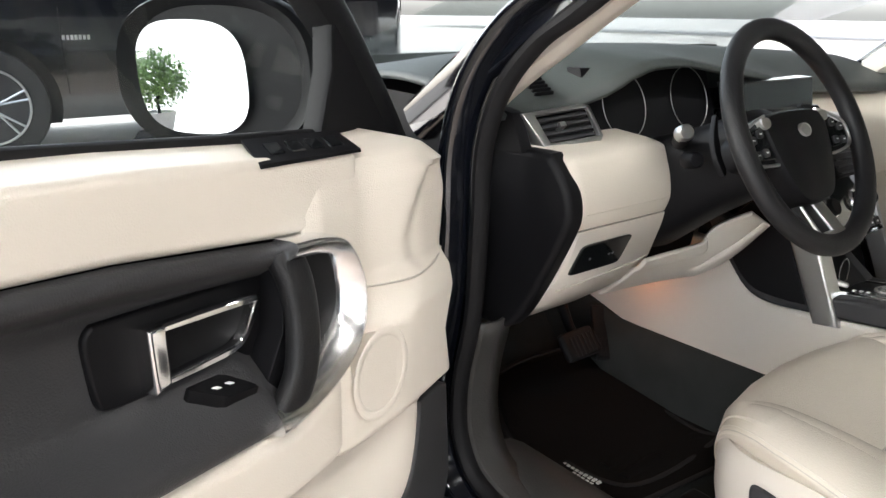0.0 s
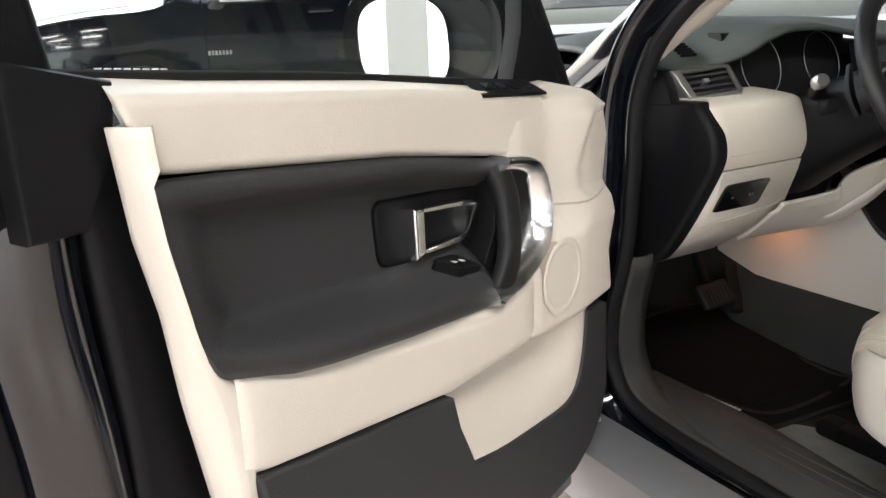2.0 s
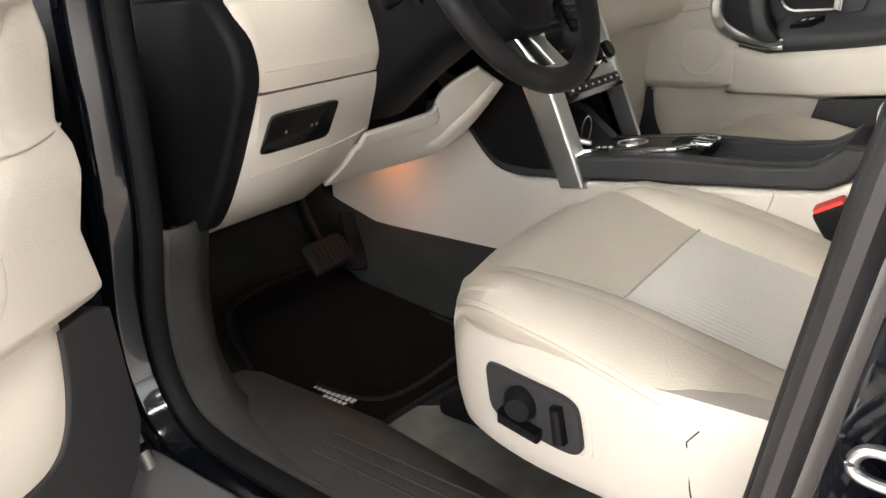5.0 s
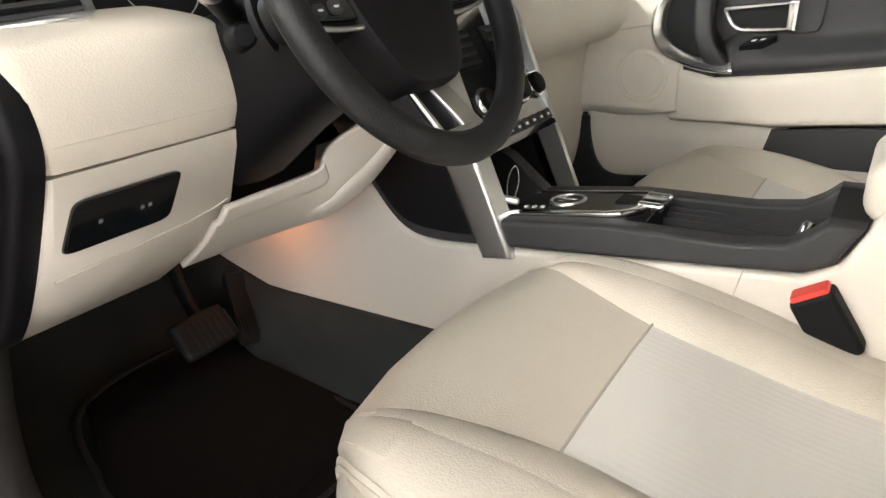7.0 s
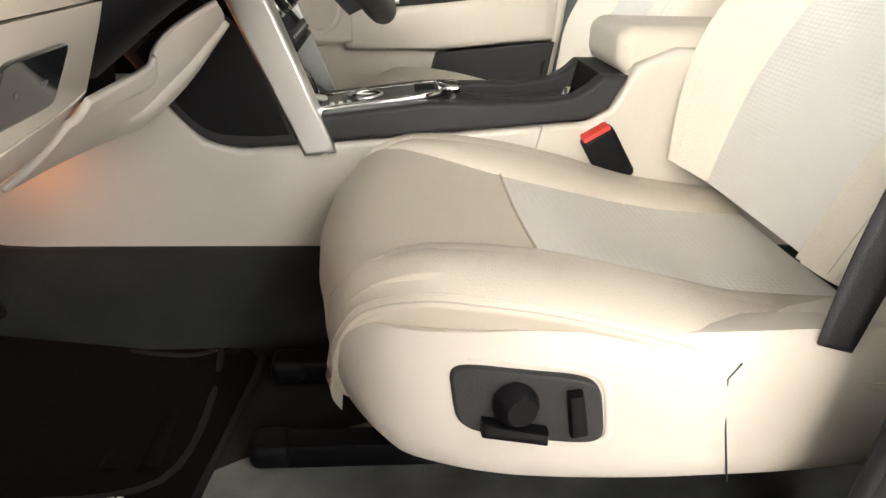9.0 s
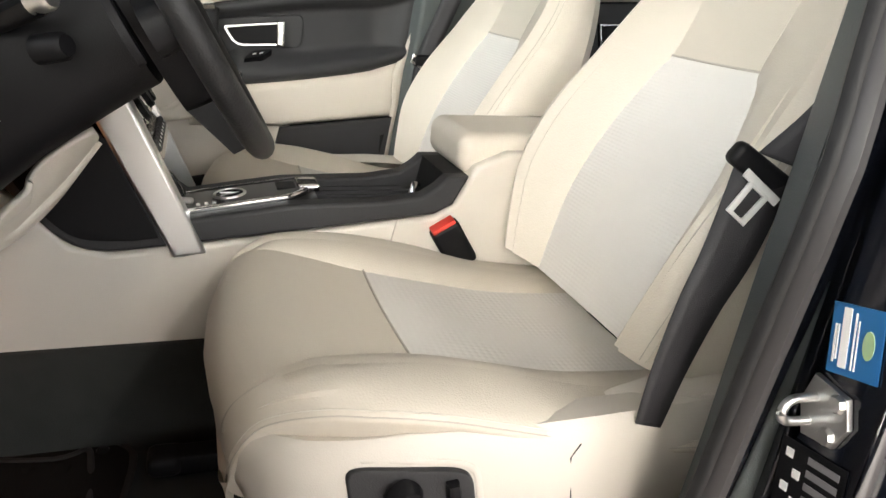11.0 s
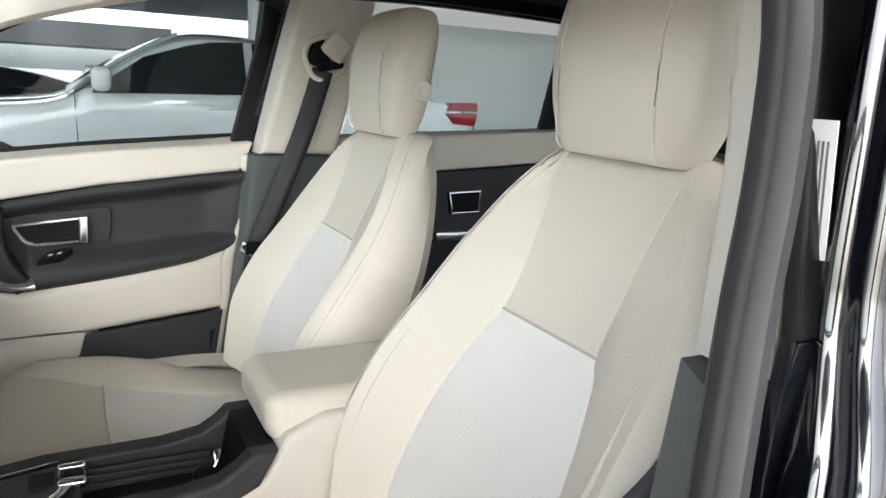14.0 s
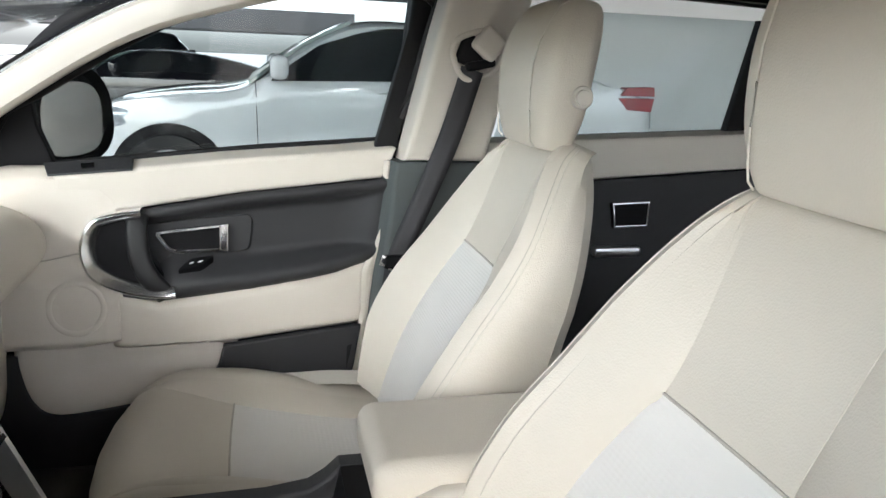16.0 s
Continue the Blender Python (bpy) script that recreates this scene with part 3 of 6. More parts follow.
    tube("speaker_ring", [P(u, dome(u) + 0.001, z) for u, z in sp], 0.012, 0.003, CREAM, d, up=P(0, 1, 0) - P(0, 0, 0), closed=True)
    part("speaker_grille", prism([(0.225 + 0.046 * math.cos(q), 0.872 + 0.049 * math.sin(q)) for q in np.linspace(0, 2 * np.pi, 32, endpoint=False)], lambda u, z, n: P(u, n + dome(u), z), (-0.02, 0.0005), 0.002), PERF, d, "perforated cream speaker grille")
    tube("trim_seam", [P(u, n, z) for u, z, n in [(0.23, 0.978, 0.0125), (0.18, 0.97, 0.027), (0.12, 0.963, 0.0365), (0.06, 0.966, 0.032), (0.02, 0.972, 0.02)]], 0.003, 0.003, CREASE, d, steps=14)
    lo4 = [(0.366 if handed < 0 else 0.338, -0.004, 1.142), (0.182, -0.006, 1.130), (0.165, -0.052, 1.146), (0.334, -0.054, 1.158)]
    sw4 = [P(*c) for c in lo4] + [P(u, n - 0.001, z + 0.004) for u, n, z in lo4]
    sw = put("window_switch", sw4, [(0, 1, 2, 3), (7, 6, 5, 4), (0, 4, 5, 1), (1, 5, 6, 2), (2, 6, 7, 3), (3, 7, 4, 0)], BLACKPL if handed < 0 else CHARCOAL, d, "dark window switch pack", False)
    for k in range(4 if handed < 0 else 1):
        t0, t1 = (0.14 + 0.2 * k, 0.27 + 0.2 * k) if handed < 0 else (0.45, 0.6)
        f2 = lambda t, e, h: P(*[(1 - e) * ((1 - t) * lo4[0][i] + t * lo4[1][i]) + e * ((1 - t) * lo4[3][i] + t * lo4[2][i]) + (h if i == 2 else 0) for i in range(3)])
        part("switch_button", prism([(t0, 0.3), (t1, 0.3), (t1, 0.7), (t0, 0.7)], f2, (0.002, 0.0055), 0), SCREEN, sw)
    # window
    tube("belt_strip", [P(u, -0.079, z) for u, z in [(0.06, 1.132), (0.165, 1.142), (0.333, 1.157), (0.587, 1.182), (0.88, 1.203)]], 0.014, 0.016, RUBBER, d, power=3)
    frame = [(0.20, 1.12), (0.16, 1.30), (0.30, 1.40), (0.50, 1.48), (0.75, 1.53), (0.93, 1.53), (0.96, 1.45), (0.94, 1.3), (0.90, 1.18)]
    part("frame_corner", prism([(0.845, 1.20), (0.852, 1.15), (0.885, 1.09), (0.93, 1.09), (0.93, 1.22)], pl, (-0.10, -0.042), 0.006), BLACKPL, d)
    part("rear_frame", prism([(0.868, 1.185), (0.872, 1.10), (1.02, 1.09), (1.03, 1.35), (1.02, 1.50), (0.93, 1.54), (0.90, 1.45), (0.885, 1.3)], pl, (-0.13, -0.07), 0.012, 3), BLACKPL, d)
    tube("window_frame", [P(u, -0.085, z) for u, z in [(-0.02, 1.10), (0.05, 1.19), (0.16, 1.31)] + (frame[2:-1] if handed < 0 else frame[2:5] + [(0.98, 1.53)])], 0.05, 0.055, BLACKPL, d, "black door window frame", up=P(0, 1, 0) - P(0, 0, 0), steps=50, power=3)
    part("window_glass", prism([(0.15, 1.10), (0.15, 1.30), (0.30, 1.40), (0.50, 1.48), (0.75, 1.53), (0.92, 1.53), (0.94, 1.3), (0.90, 1.15)], pl, (-0.088, -0.084), 0), GLASS if handed < 0 else PAPER, d, "side window glass").visible_shadow = False
    if handed > 0:
        part("frame_cover", prism([(0.860, 1.190), (0.874, 1.166), (0.884, 1.168), (0.946, 1.335), (0.999, 1.456), (1.02, 1.50), (0.97, 1.50), (0.950, 1.453), (0.911, 1.335), (0.884, 1.26)], pl, (-0.085, -0.047), 0.004), CHARCOAL, d, "charcoal window frame cover")
    if handed < 0:
        for k in range(8):
            part("print_bar", prism([(0.834 - 0.0088 * k, 1.2085 - 0.0006 * k), (0.834 - 0.0088 * k, 1.2015 - 0.0006 * k), (0.8285 - 0.0088 * k, 1.2012 - 0.0006 * k), (0.8285 - 0.0088 * k, 1.2082 - 0.0006 * k)], pl, (-0.085, -0.0832), 0), WHITEINK, d)
    part("sail_panel", prism([(-0.03, 1.085), (0.19, 1.125), (0.155, 1.22), (0.15, 1.31), (0.06, 1.20), (-0.005, 1.14)], pl, (-0.09, -0.062), 0.008), BLACKPL, d, "black mirror sail panel")
    return d


def door_mirror(name, P, label, turn=12, out=0.25, wide=0.16):
    m = fitted(name, label)
    nu, nn = math.cos(radians(turn)), math.sin(radians(turn))
    wu, wn_ = -nn, nu
    at = lambda w, z, d: P(0.165 + w * wu + d * nu, -out + w * wn_ + d * nn, z)
    rings = [[at(s * x + dx, 1.208 + s * y, d) for x, y in oval(0.285, 0.205, 36, 2.6)] for d, s, dx in [(-0.006, 0.84, 0.01), (0.004, 0.9, 0.01), (0.012, 0.97, 0.012), (0.004, 1.01, 0.014), (-0.03, 1.0, 0.014), (-0.08, 0.86, 0.01), (-0.12, 0.6, 0.0), (-0.135, 0.25, 0.0)]]
    v, f = loft(rings)
    put("housing", v, f, BLACKPL, m, "black mirror housing")
    part("mirror_glass", prism([(x - 0.117 + wide * 0.6 - y * 0.06, 1.203 + y) for x, y in oval(wide, 0.146, 36, 3.0)], at, (-0.004, 0.004), 0), MIRROR, m, "mirror glass", False)
    rings = [[at(w, 1.17 + dz + y, x - 0.05) for x, y in oval(tx, tz, 16, 2.6)] for w, dz, tx, tz in [(0.06, 0.02, 0.06, 0.05), (0.12, 0.01, 0.07, 0.09), (0.19, 0.0, 0.09, 0.12)]]
    v, f = loft(rings)
    put("mirror_arm", v, f, BLACKPL, m, "black mirror arm")
    return m


GLOSSBLACK = mat("semi gloss black plastic", (0.006, 0.006, 0.007), 0.3, vary=0.1)
PERF = mat("perforated cream grille", (0.66, 0.605, 0.53), 0.5, bump=0.5, scale=700, kind="voronoi", vary=0.03)
THREAD = mat("pale stitching thread", (0.72, 0.68, 0.6), 0.6, bump=1.0, scale=600, vary=0.1)
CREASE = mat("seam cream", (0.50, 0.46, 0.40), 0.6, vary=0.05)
HINGE = Vector((-0.85, 0.97, 0))
DU = Vector((-0.905, -0.426, 0)).normalized()
DN = Vector((-DU.y, DU.x, 0))
open_door = lambda u, n, z: HINGE + DU * u + DN * n + Vector((0, 0, z))
shut_door = lambda u, n, z: Vector((0.70 - n - 0.25 * max(0, z - 1.2), 0.985 - u, z + 0.3 * max(0, z - 1.2)))
door("door", open_door, "open black driver's door with cream and charcoal trim", -1)
door("door", shut_door, "closed passenger door with cream and charcoal trim", 1)
door_mirror("wing_mirror", open_door, "black wing mirror on the open door")
door_mirror("wing_mirror", shut_door, "black wing mirror on the closed door", 30, 0.31, 0.19)


# ---- seats ----
def shell(name, rings, cuts, parent):
    """Lofted rings split into patches; cuts rows (name, material, label, ring0, ring1, point0, point1)."""
    n = len(rings[0])
    made = []
    for nm, material, label, i0, i1, a0, a1 in cuts:
        rows = [[r[a % n] for a in range(a0, a1 + 1)] for r in rings[i0 : i1 + 1]]
        w = a1 - a0 + 1
        verts = [p for r in rows for p in r]
        faces = [(i * w + a, i * w + a + 1, (i + 1) * w + a + 1, (i + 1) * w + a) for i in range(len(rows) - 1) for a in range(w - 1)]
        made.append(put(nm, verts, faces, material, parent, label))
    return made


def stitch(path, parent, material, name="seam", r=0.0035):
    v, f = sweep(path, oval(r, r, 6))
    return put(name, v, f, material, parent)


def seat(label, dx, dz, base):
    cx, outer = -0.372 + dx, 1 if dx else -1
    s = thing("seat", (cx, 0.34, 0.447 + dz), label, "car seat", "front seats")
    st = [  # y, top z mid, bolster lift, half width, seam half width, bottom z
        (0.645, 0.630, -0.02, 0.120, 0.110, 0.60), (0.660, 0.668, -0.015, 0.155, 0.138, 0.60), (0.662, 0.710, -0.010, 0.185, 0.160, 0.60), (0.645, 0.748, 0.0, 0.212, 0.182, 0.60), (0.605, 0.767, 0.009, 0.236, 0.186, 0.60), (0.55, 0.764, 0.018, 0.248, 0.168, 0.60),
        (0.456, 0.744, 0.030, 0.256, 0.141, 0.60), (0.36, 0.722, 0.031, 0.261, 0.138, 0.60), (0.25, 0.700, 0.022, 0.262, 0.138, 0.60), (0.12, 0.690, 0.014, 0.26, 0.135, 0.60)]
    ys = spline(st, 55)
    rings = []
    for y, zt, lift, hw, sw, zb in ys:
        g = hw - sw
        half = [(0, zt), (sw * 0.5, zt + 0.001), (sw - 0.004, zt + 0.002), (sw, zt - 0.003), (sw + 0.004, zt + 0.003), (sw + 0.25 * g, zt + 0.4 * lift + 0.005), (sw + 0.55 * g, zt + lift), (sw + 0.78 * g, zt + lift - 0.006), (hw - 0.012, zt + lift - 0.012), (hw - 0.003, zt + lift - 0.019), (hw, zt + lift - 0.024), (hw + 0.001, zt + lift - 0.027), (hw, zt + lift - 0.031), (hw - 0.005, zt + lift - 0.036), (hw - 0.008, zt + lift - 0.048), (hw - 0.014, zt + lift - 0.065), (hw - 0.05, zb)]
        full = [(-a, b) for a, b in half[::-1]] + half[1:]
        bow = 0.04 * min(1, max(0, (y - 0.42) / 0.2))
        ext = lerp(y, [0.12, 0.36, 0.456, 0.55, 0.605, 0.645], [0.026, 0.030, 0.027, 0.022, 0.014, 0.004])
        swell = lambda a: outer * ext * min(1, max(0, (outer * a - sw - 0.4 * g) / (0.5 * g))) ** 1.5
        rings.append([(cx + a + swell(a), y + bow * (0.55 - (a / 0.23) ** 2), dz + b) for a, b in full])
    cush = thing_part("cushion", rings, 0, 54, IVORY, s)
    seam_ring = 36
    shell("c", rings, [("bolster", IVORY, "", 0, 54, 0, 13), ("front_panel", IVORY, "", 0, seam_ring, 13, 19), ("centre_panel", INSERT, "pale textured seat insert", seam_ring, 54, 13, 19), ("bolster", IVORY, "", 0, 54, 19, 32)], cush)
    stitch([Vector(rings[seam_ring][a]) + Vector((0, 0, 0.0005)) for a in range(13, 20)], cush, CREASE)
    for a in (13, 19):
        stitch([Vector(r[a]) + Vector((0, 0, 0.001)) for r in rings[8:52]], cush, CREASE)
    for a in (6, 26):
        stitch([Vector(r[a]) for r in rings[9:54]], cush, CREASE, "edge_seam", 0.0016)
    for a in (7, 25):
        stitch([Vector(r[a]) + Vector((0, 0, 0.001)) for r in rings[9:54]], cush, THREAD, "edge_stitch", 0.0014)
    # backrest
    bt = [  # along, depth mid, bolster, half width, seam half width, back depth
        (0.00, 0.012, 0.040, 0.225, 0.130, -0.10), (0.06, 0.016, 0.050, 0.245, 0.140, -0.11), (0.14, 0.018, 0.060, 0.268, 0.150, -0.115), (0.24, 0.010, 0.058, 0.275, 0.147, -0.115), (0.34, 0.0, 0.045, 0.262, 0.115, -0.11),
        (0.372, -0.002, 0.040, 0.258, 0.097, -0.108), (0.44, -0.004, 0.030, 0.242, 0.096, -0.10), (0.52, -0.002, 0.018, 0.204, 0.102, -0.09), (0.575, -0.004, 0.008, 0.168, 0.106, -0.08), (0.605, -0.018, 0.002, 0.14, 0.09, -0.07), (0.615, -0.035, 0.0, 0.11, 0.08, -0.055)]
    foot, lean = Vector((cx, 0.165, 0.735 + dz)), radians(23)
    ax = Vector((0, -math.sin(lean), math.cos(lean)))
    fw = Vector((0, math.cos(lean), math.sin(lean)))
    rb = []
    for l, dm, bo, hw, sw, bk in spline(bt, 61):
        half = [(0, dm), (sw * 0.5, dm), (sw - 0.004, dm + 0.002), (sw, dm - 0.003), (sw + 0.004, dm + 0.003), (sw + 0.4 * (hw - sw), dm + 0.65 * bo), (hw - 0.045, dm + bo), (hw - 0.018, dm + bo - 0.012), (hw - 0.002, dm + bo - 0.04), (hw, dm - 0.035), (hw - 0.01, bk + 0.03), (hw - 0.03, bk + 0.006), (hw - 0.08, bk), (0, bk)]
        full = half + [(-a, b) for a, b in half[-2:0:-1]]
        rb.append([foot + ax * l + fw * b + Vector((a, 0, 0)) for a, b in full])
    nb = len(rb[0])
    back = thing_part("backrest", rb, 0, 60, IVORY, s)
    k = 30
    shell("b", rb, [("insert", INSERT, "pale textured backrest insert", 0, k, nb - 3, nb + 3), ("upper_panel", IVORY, "", k, 60, nb - 3, nb + 3), ("bolster", IVORY, "", 0, 60, 3, 10), ("bolster", IVORY, "", 0, 60, nb - 10, nb - 3), ("back_shell", IVORY, "", 0, 60, 10, nb - 10)], back)
    put("top_cap", rb[60], [tuple(range(nb))], IVORY, back)
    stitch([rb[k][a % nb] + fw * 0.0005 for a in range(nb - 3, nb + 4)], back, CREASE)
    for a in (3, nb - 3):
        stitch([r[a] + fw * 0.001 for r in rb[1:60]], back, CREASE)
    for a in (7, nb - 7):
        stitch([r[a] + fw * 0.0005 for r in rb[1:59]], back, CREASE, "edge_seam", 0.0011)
        stitch([r[a] * 0.72 + r[a + (1 if a > 20 else -1)] * 0.28 + fw * 0.0012 for r in rb[1:59]], back, THREAD, "edge_stitch", 0.0015)
    # headrest
    foot = Vector((cx, -0.076, 1.272 + dz))
    ax = Vector((0, -math.sin(radians(8)), math.cos(radians(8))))
    fw = Vector((0, math.cos(radians(8)), math.sin(radians(8))))
    hc = foot + ax * 0.128 + fw * 0.004
    rings = []
    for l, w, t, o in spline([(-0.128, 0.17, 0.05, 0.0), (-0.122, 0.205, 0.075, 0.0), (-0.07, 0.25, 0.10, 0.004), (0.0, 0.262, 0.11, 0.008), (0.06, 0.255, 0.104, 0.004), (0.10, 0.22, 0.084, -0.004), (0.116, 0.18, 0.055, -0.01), (0.121, 0.10, 0.03, -0.012)], 40):
        rings.append([hc + ax * l + fw * (o + b) + Vector((a, 0, 0)) for a, b in oval(w, t, 40, 3.4)])
    v, f = loft(rings)
    hr = put("headrest", v, f, IVORY, s)
    bpos = hc + Vector((-0.130, 0, 0)) - ax * 0.035 - fw * 0.015
    disc("button", [(0.0, 0.008), (0.012, 0.008), (0.013, 0.006), (0.013, 0.003), (0.017, 0.003), (0.019, 0.0), (0.019, -0.006)], bpos, (-1, 0, 0), IVORYPL, hr)
    for xx in (-0.06, 0.06):
        disc("post", [(0.0, 0.0), (0.006, 0.0), (0.006, 0.04), (0, 0.04)], hc - ax * 0.150 + Vector((xx, 0, 0)) - fw * 0.02, ax, CHROME, hr, "chrome headrest post", 10)
    for sx in (-0.085, 0.085):
        stitch([hc + ax * l + fw * (0.5 * t + o - 0.001) + Vector((sx, 0, 0)) for l, t, o in [(-0.125, 0.066, 0.0), (-0.118, 0.082, 0.0), (-0.1, 0.089, 0.002), (-0.07, 0.098, 0.004), (-0.03, 0.105, 0.006), (0.0, 0.108, 0.008), (0.04, 0.106, 0.006), (0.075, 0.093, 0.0), (0.1, 0.079, -0.004), (0.112, 0.056, -0.008)]], hr, THREAD, "seam", 0.0025)
    # base cover, bowed round the front corner
    plan = [(-0.02, 0.676), (-0.08, 0.675), (-0.135, 0.668), (-0.195, 0.650), (-0.243, 0.612), (-0.270, 0.557), (-0.284, 0.49), (-0.292, 0.41), (-0.294, 0.33), (-0.290, 0.22), (-0.27, 0.08)]
    pl = spline(plan, 60)
    zt = lambda y: lerp(y, [0.08, 0.26, 0.33, 0.5, 0.62, 0.70], [0.735, 0.742, 0.741, 0.738, 0.722, 0.700])
    zl = lambda y: lerp(y, [0.08, 0.3, 0.50, 0.60, 0.65, 0.67], [0.588, 0.588, 0.585, 0.590, 0.612, 0.62])
    for sx in (1, -1):
        if sx == -1 and base:
            continue
        rows = []
        for i, (x, y) in enumerate(pl):
            t = pl[min(i + 1, 59)] - pl[max(i - 1, 0)]
            nx, ny = np.array([t[1], -t[0]]) / np.linalg.norm(t)
            hi, lo = zt(y), zl(y)
            prof = [(-0.06, hi - 0.012), (-0.03, hi - 0.004), (-0.010, hi - 0.002), (0.0, hi - 0.018), (0.002, (hi + lo) / 2 + 0.02), (0.0, lo + 0.03), (-0.004, lo + 0.01), (-0.014, lo), (-0.04, lo)]
            rows.append([(cx + sx * (x + nx * -o * -1), y + ny * o, z + dz) for o, z in prof])
        k = 9
        o = put("base_cover", [p for r in rows for p in r], [(i * k + j, i * k + j + 1, i * k + k + j + 1, i * k + k + j) for i in range(59) for j in range(k - 1)], IVORYPL, s, "ivory plastic seat base cover")
        if base:
            side = lambda y, z, d: (cx + lerp(y, [0.08, 0.22, 0.33, 0.41, 0.48, 0.54, 0.61], [-0.27, -0.290, -0.294, -0.292, -0.283, -0.271, -0.243]) - d, y, z)
            out = [(0.492 + y + 0.16 * z, 0.673 + z + 0.03 * y) for y, z in oval(0.126, 0.066, 40, 5.0)]
            tube("plate_rim", [side(y, z, 0.002) for y, z in [(0.492 + 1.10 * (y - 0.492), 0.673 + 1.14 * (z - 0.673)) for y, z in out]], 0.008, 0.005, IVORYPL, s, up=(1, 0, 0), closed=True)
            plate = part("switch_plate", prism([(y, z) for y, z in out], side, (-0.03, 0.011), 0.004, 2), CHARCOAL, s, "charcoal seat switch plate")
            disc("lumbar_knob", [(0, 0.016), (0.013, 0.016), (0.016, 0.012), (0.019, 0.006), (0.021, 0.0)], side(0.502, 0.676, 0.010), (-1, -0.2, 0), BLACKPL, s, "round black seat knob")
            part("slide_switch", prism([(0.53, 0.66), (0.475, 0.655), (0.475, 0.643), (0.53, 0.645)], side, (0.0, 0.024), 0.005), BLACKPL, s)
            part("recline_switch", prism([(0.462, 0.692), (0.45, 0.695), (0.442, 0.655), (0.456, 0.65)], side, (0.0, 0.022), 0.005), BLACKPL, s)
            stitch([side(y, z, 0.0012) for y, z in [(0.315, 0.715), (0.325, 0.70), (0.318, 0.65), (0.306, 0.592)]], s, CHARCOAL, "cover_joint", 0.0018)
    if base:
        v, f = loft([[(cx - 0.262 + 0.01 * i, y, z) for y, z in [(0.30, 0.60), (0.30, 0.69), (0.235, 0.725), (0.19, 0.735), (0.10, 0.74), (0.06, 0.72), (0.06, 0.60)]] for i in (0, 1, 5)])
        put("side_valance", v, f, IVORYPL, s, "ivory plastic valance beside the backrest")
    for xx in (-0.065, 0.12):
        part("seat_rail", box((cx + xx, 0.41, 0.464 + dz), (0.04, 0.66, 0.035), 0.008), BLACKPL, s, "black seat rail")
        part("rail_cap", box((cx + xx, 0.745, 0.466 + dz), (0.05, 0.05, 0.034), 0.012, seg=3), BLACKPL, s)
    part("seat_pan", box((cx, 0.34, 0.57 + dz), (0.40, 0.50, 0.07), 0.02), BLACKPL, s)
    return s


def thing_part(name, rings, i0, i1, material, parent):
    """The under-layer of an upholstered piece, just inside its patches."""
    n = len(rings[0])
    sub = rings[:: max(1, len(rings) // 27)]
    mid = [sum((Vector(p) for p in r), Vector()) / n for r in sub]
    rows = [[m + (Vector(p) - m) * 0.9 for p in r] for r, m in zip(sub, mid)]
    v, f = loft(rows)
    return put(name, v, f, material, parent)


seat("ivory leather driver's seat with pale insert and headrest", 0.0, 0.0, True)
seat("ivory leather passenger seat with pale insert and headrest", 0.748, -0.03, False)

MATB2 = mat("mat edge binding", (0.008, 0.0075, 0.0075), 0.8, bump=0.5, scale=300, vary=0.1)
# ---- steering wheel ----
WC, WT = Vector((-0.363, 0.693, 1.117)), radians(27.8)
E1, E2 = Vector((1, 0, 0)), Vector((0, math.sin(WT), math.cos(WT)))
E3 = E1.cross(E2)
wheelpt = lambda a, b, d: WC + E1 * a + E2 * b + E3 * d
sw = fitted("steering_wheel", "black leather steering wheel with silver spoke")
tube("rim", [wheelpt(0.171 * math.cos(q), 0.171 * math.sin(q), 0) for q in np.linspace(0, 2 * np.pi, 72, endpoint=False)], 0.034, 0.03, GREYDARK, sw, "black leather rim", up=E3, closed=True, n=14)
HA = -0.010
hubpt = lambda a, b, d: wheelpt(a + HA, b, d)
hub = [tuple(p) for p in spline([(0.0, 0.043), (0.06, 0.041), (0.086, 0.032), (0.090, 0.012), (0.084, -0.02), (0.070, -0.06), (0.052, -0.090), (0.032, -0.102), (0.0, -0.104),
                                 (-0.032, -0.102), (-0.052, -0.090), (-0.070, -0.06), (-0.084, -0.02), (-0.090, 0.012), (-0.086, 0.032), (-0.06, 0.041)], 48, True)]
v, f = loft([[hubpt(a * q, -0.03 + (b + 0.03) * q, d) for a, b in hub] for q, d in [(0.97, -0.05), (1.0, -0.03), (1.0, -0.012), (0.985, -0.004), (0.94, 0.002), (0.8, 0.006), (0.5, 0.009), (0.2, 0.010), (0.02, 0.010)]])
put("hub_pad", v, f, BLACKPL, sw, "black airbag pad")
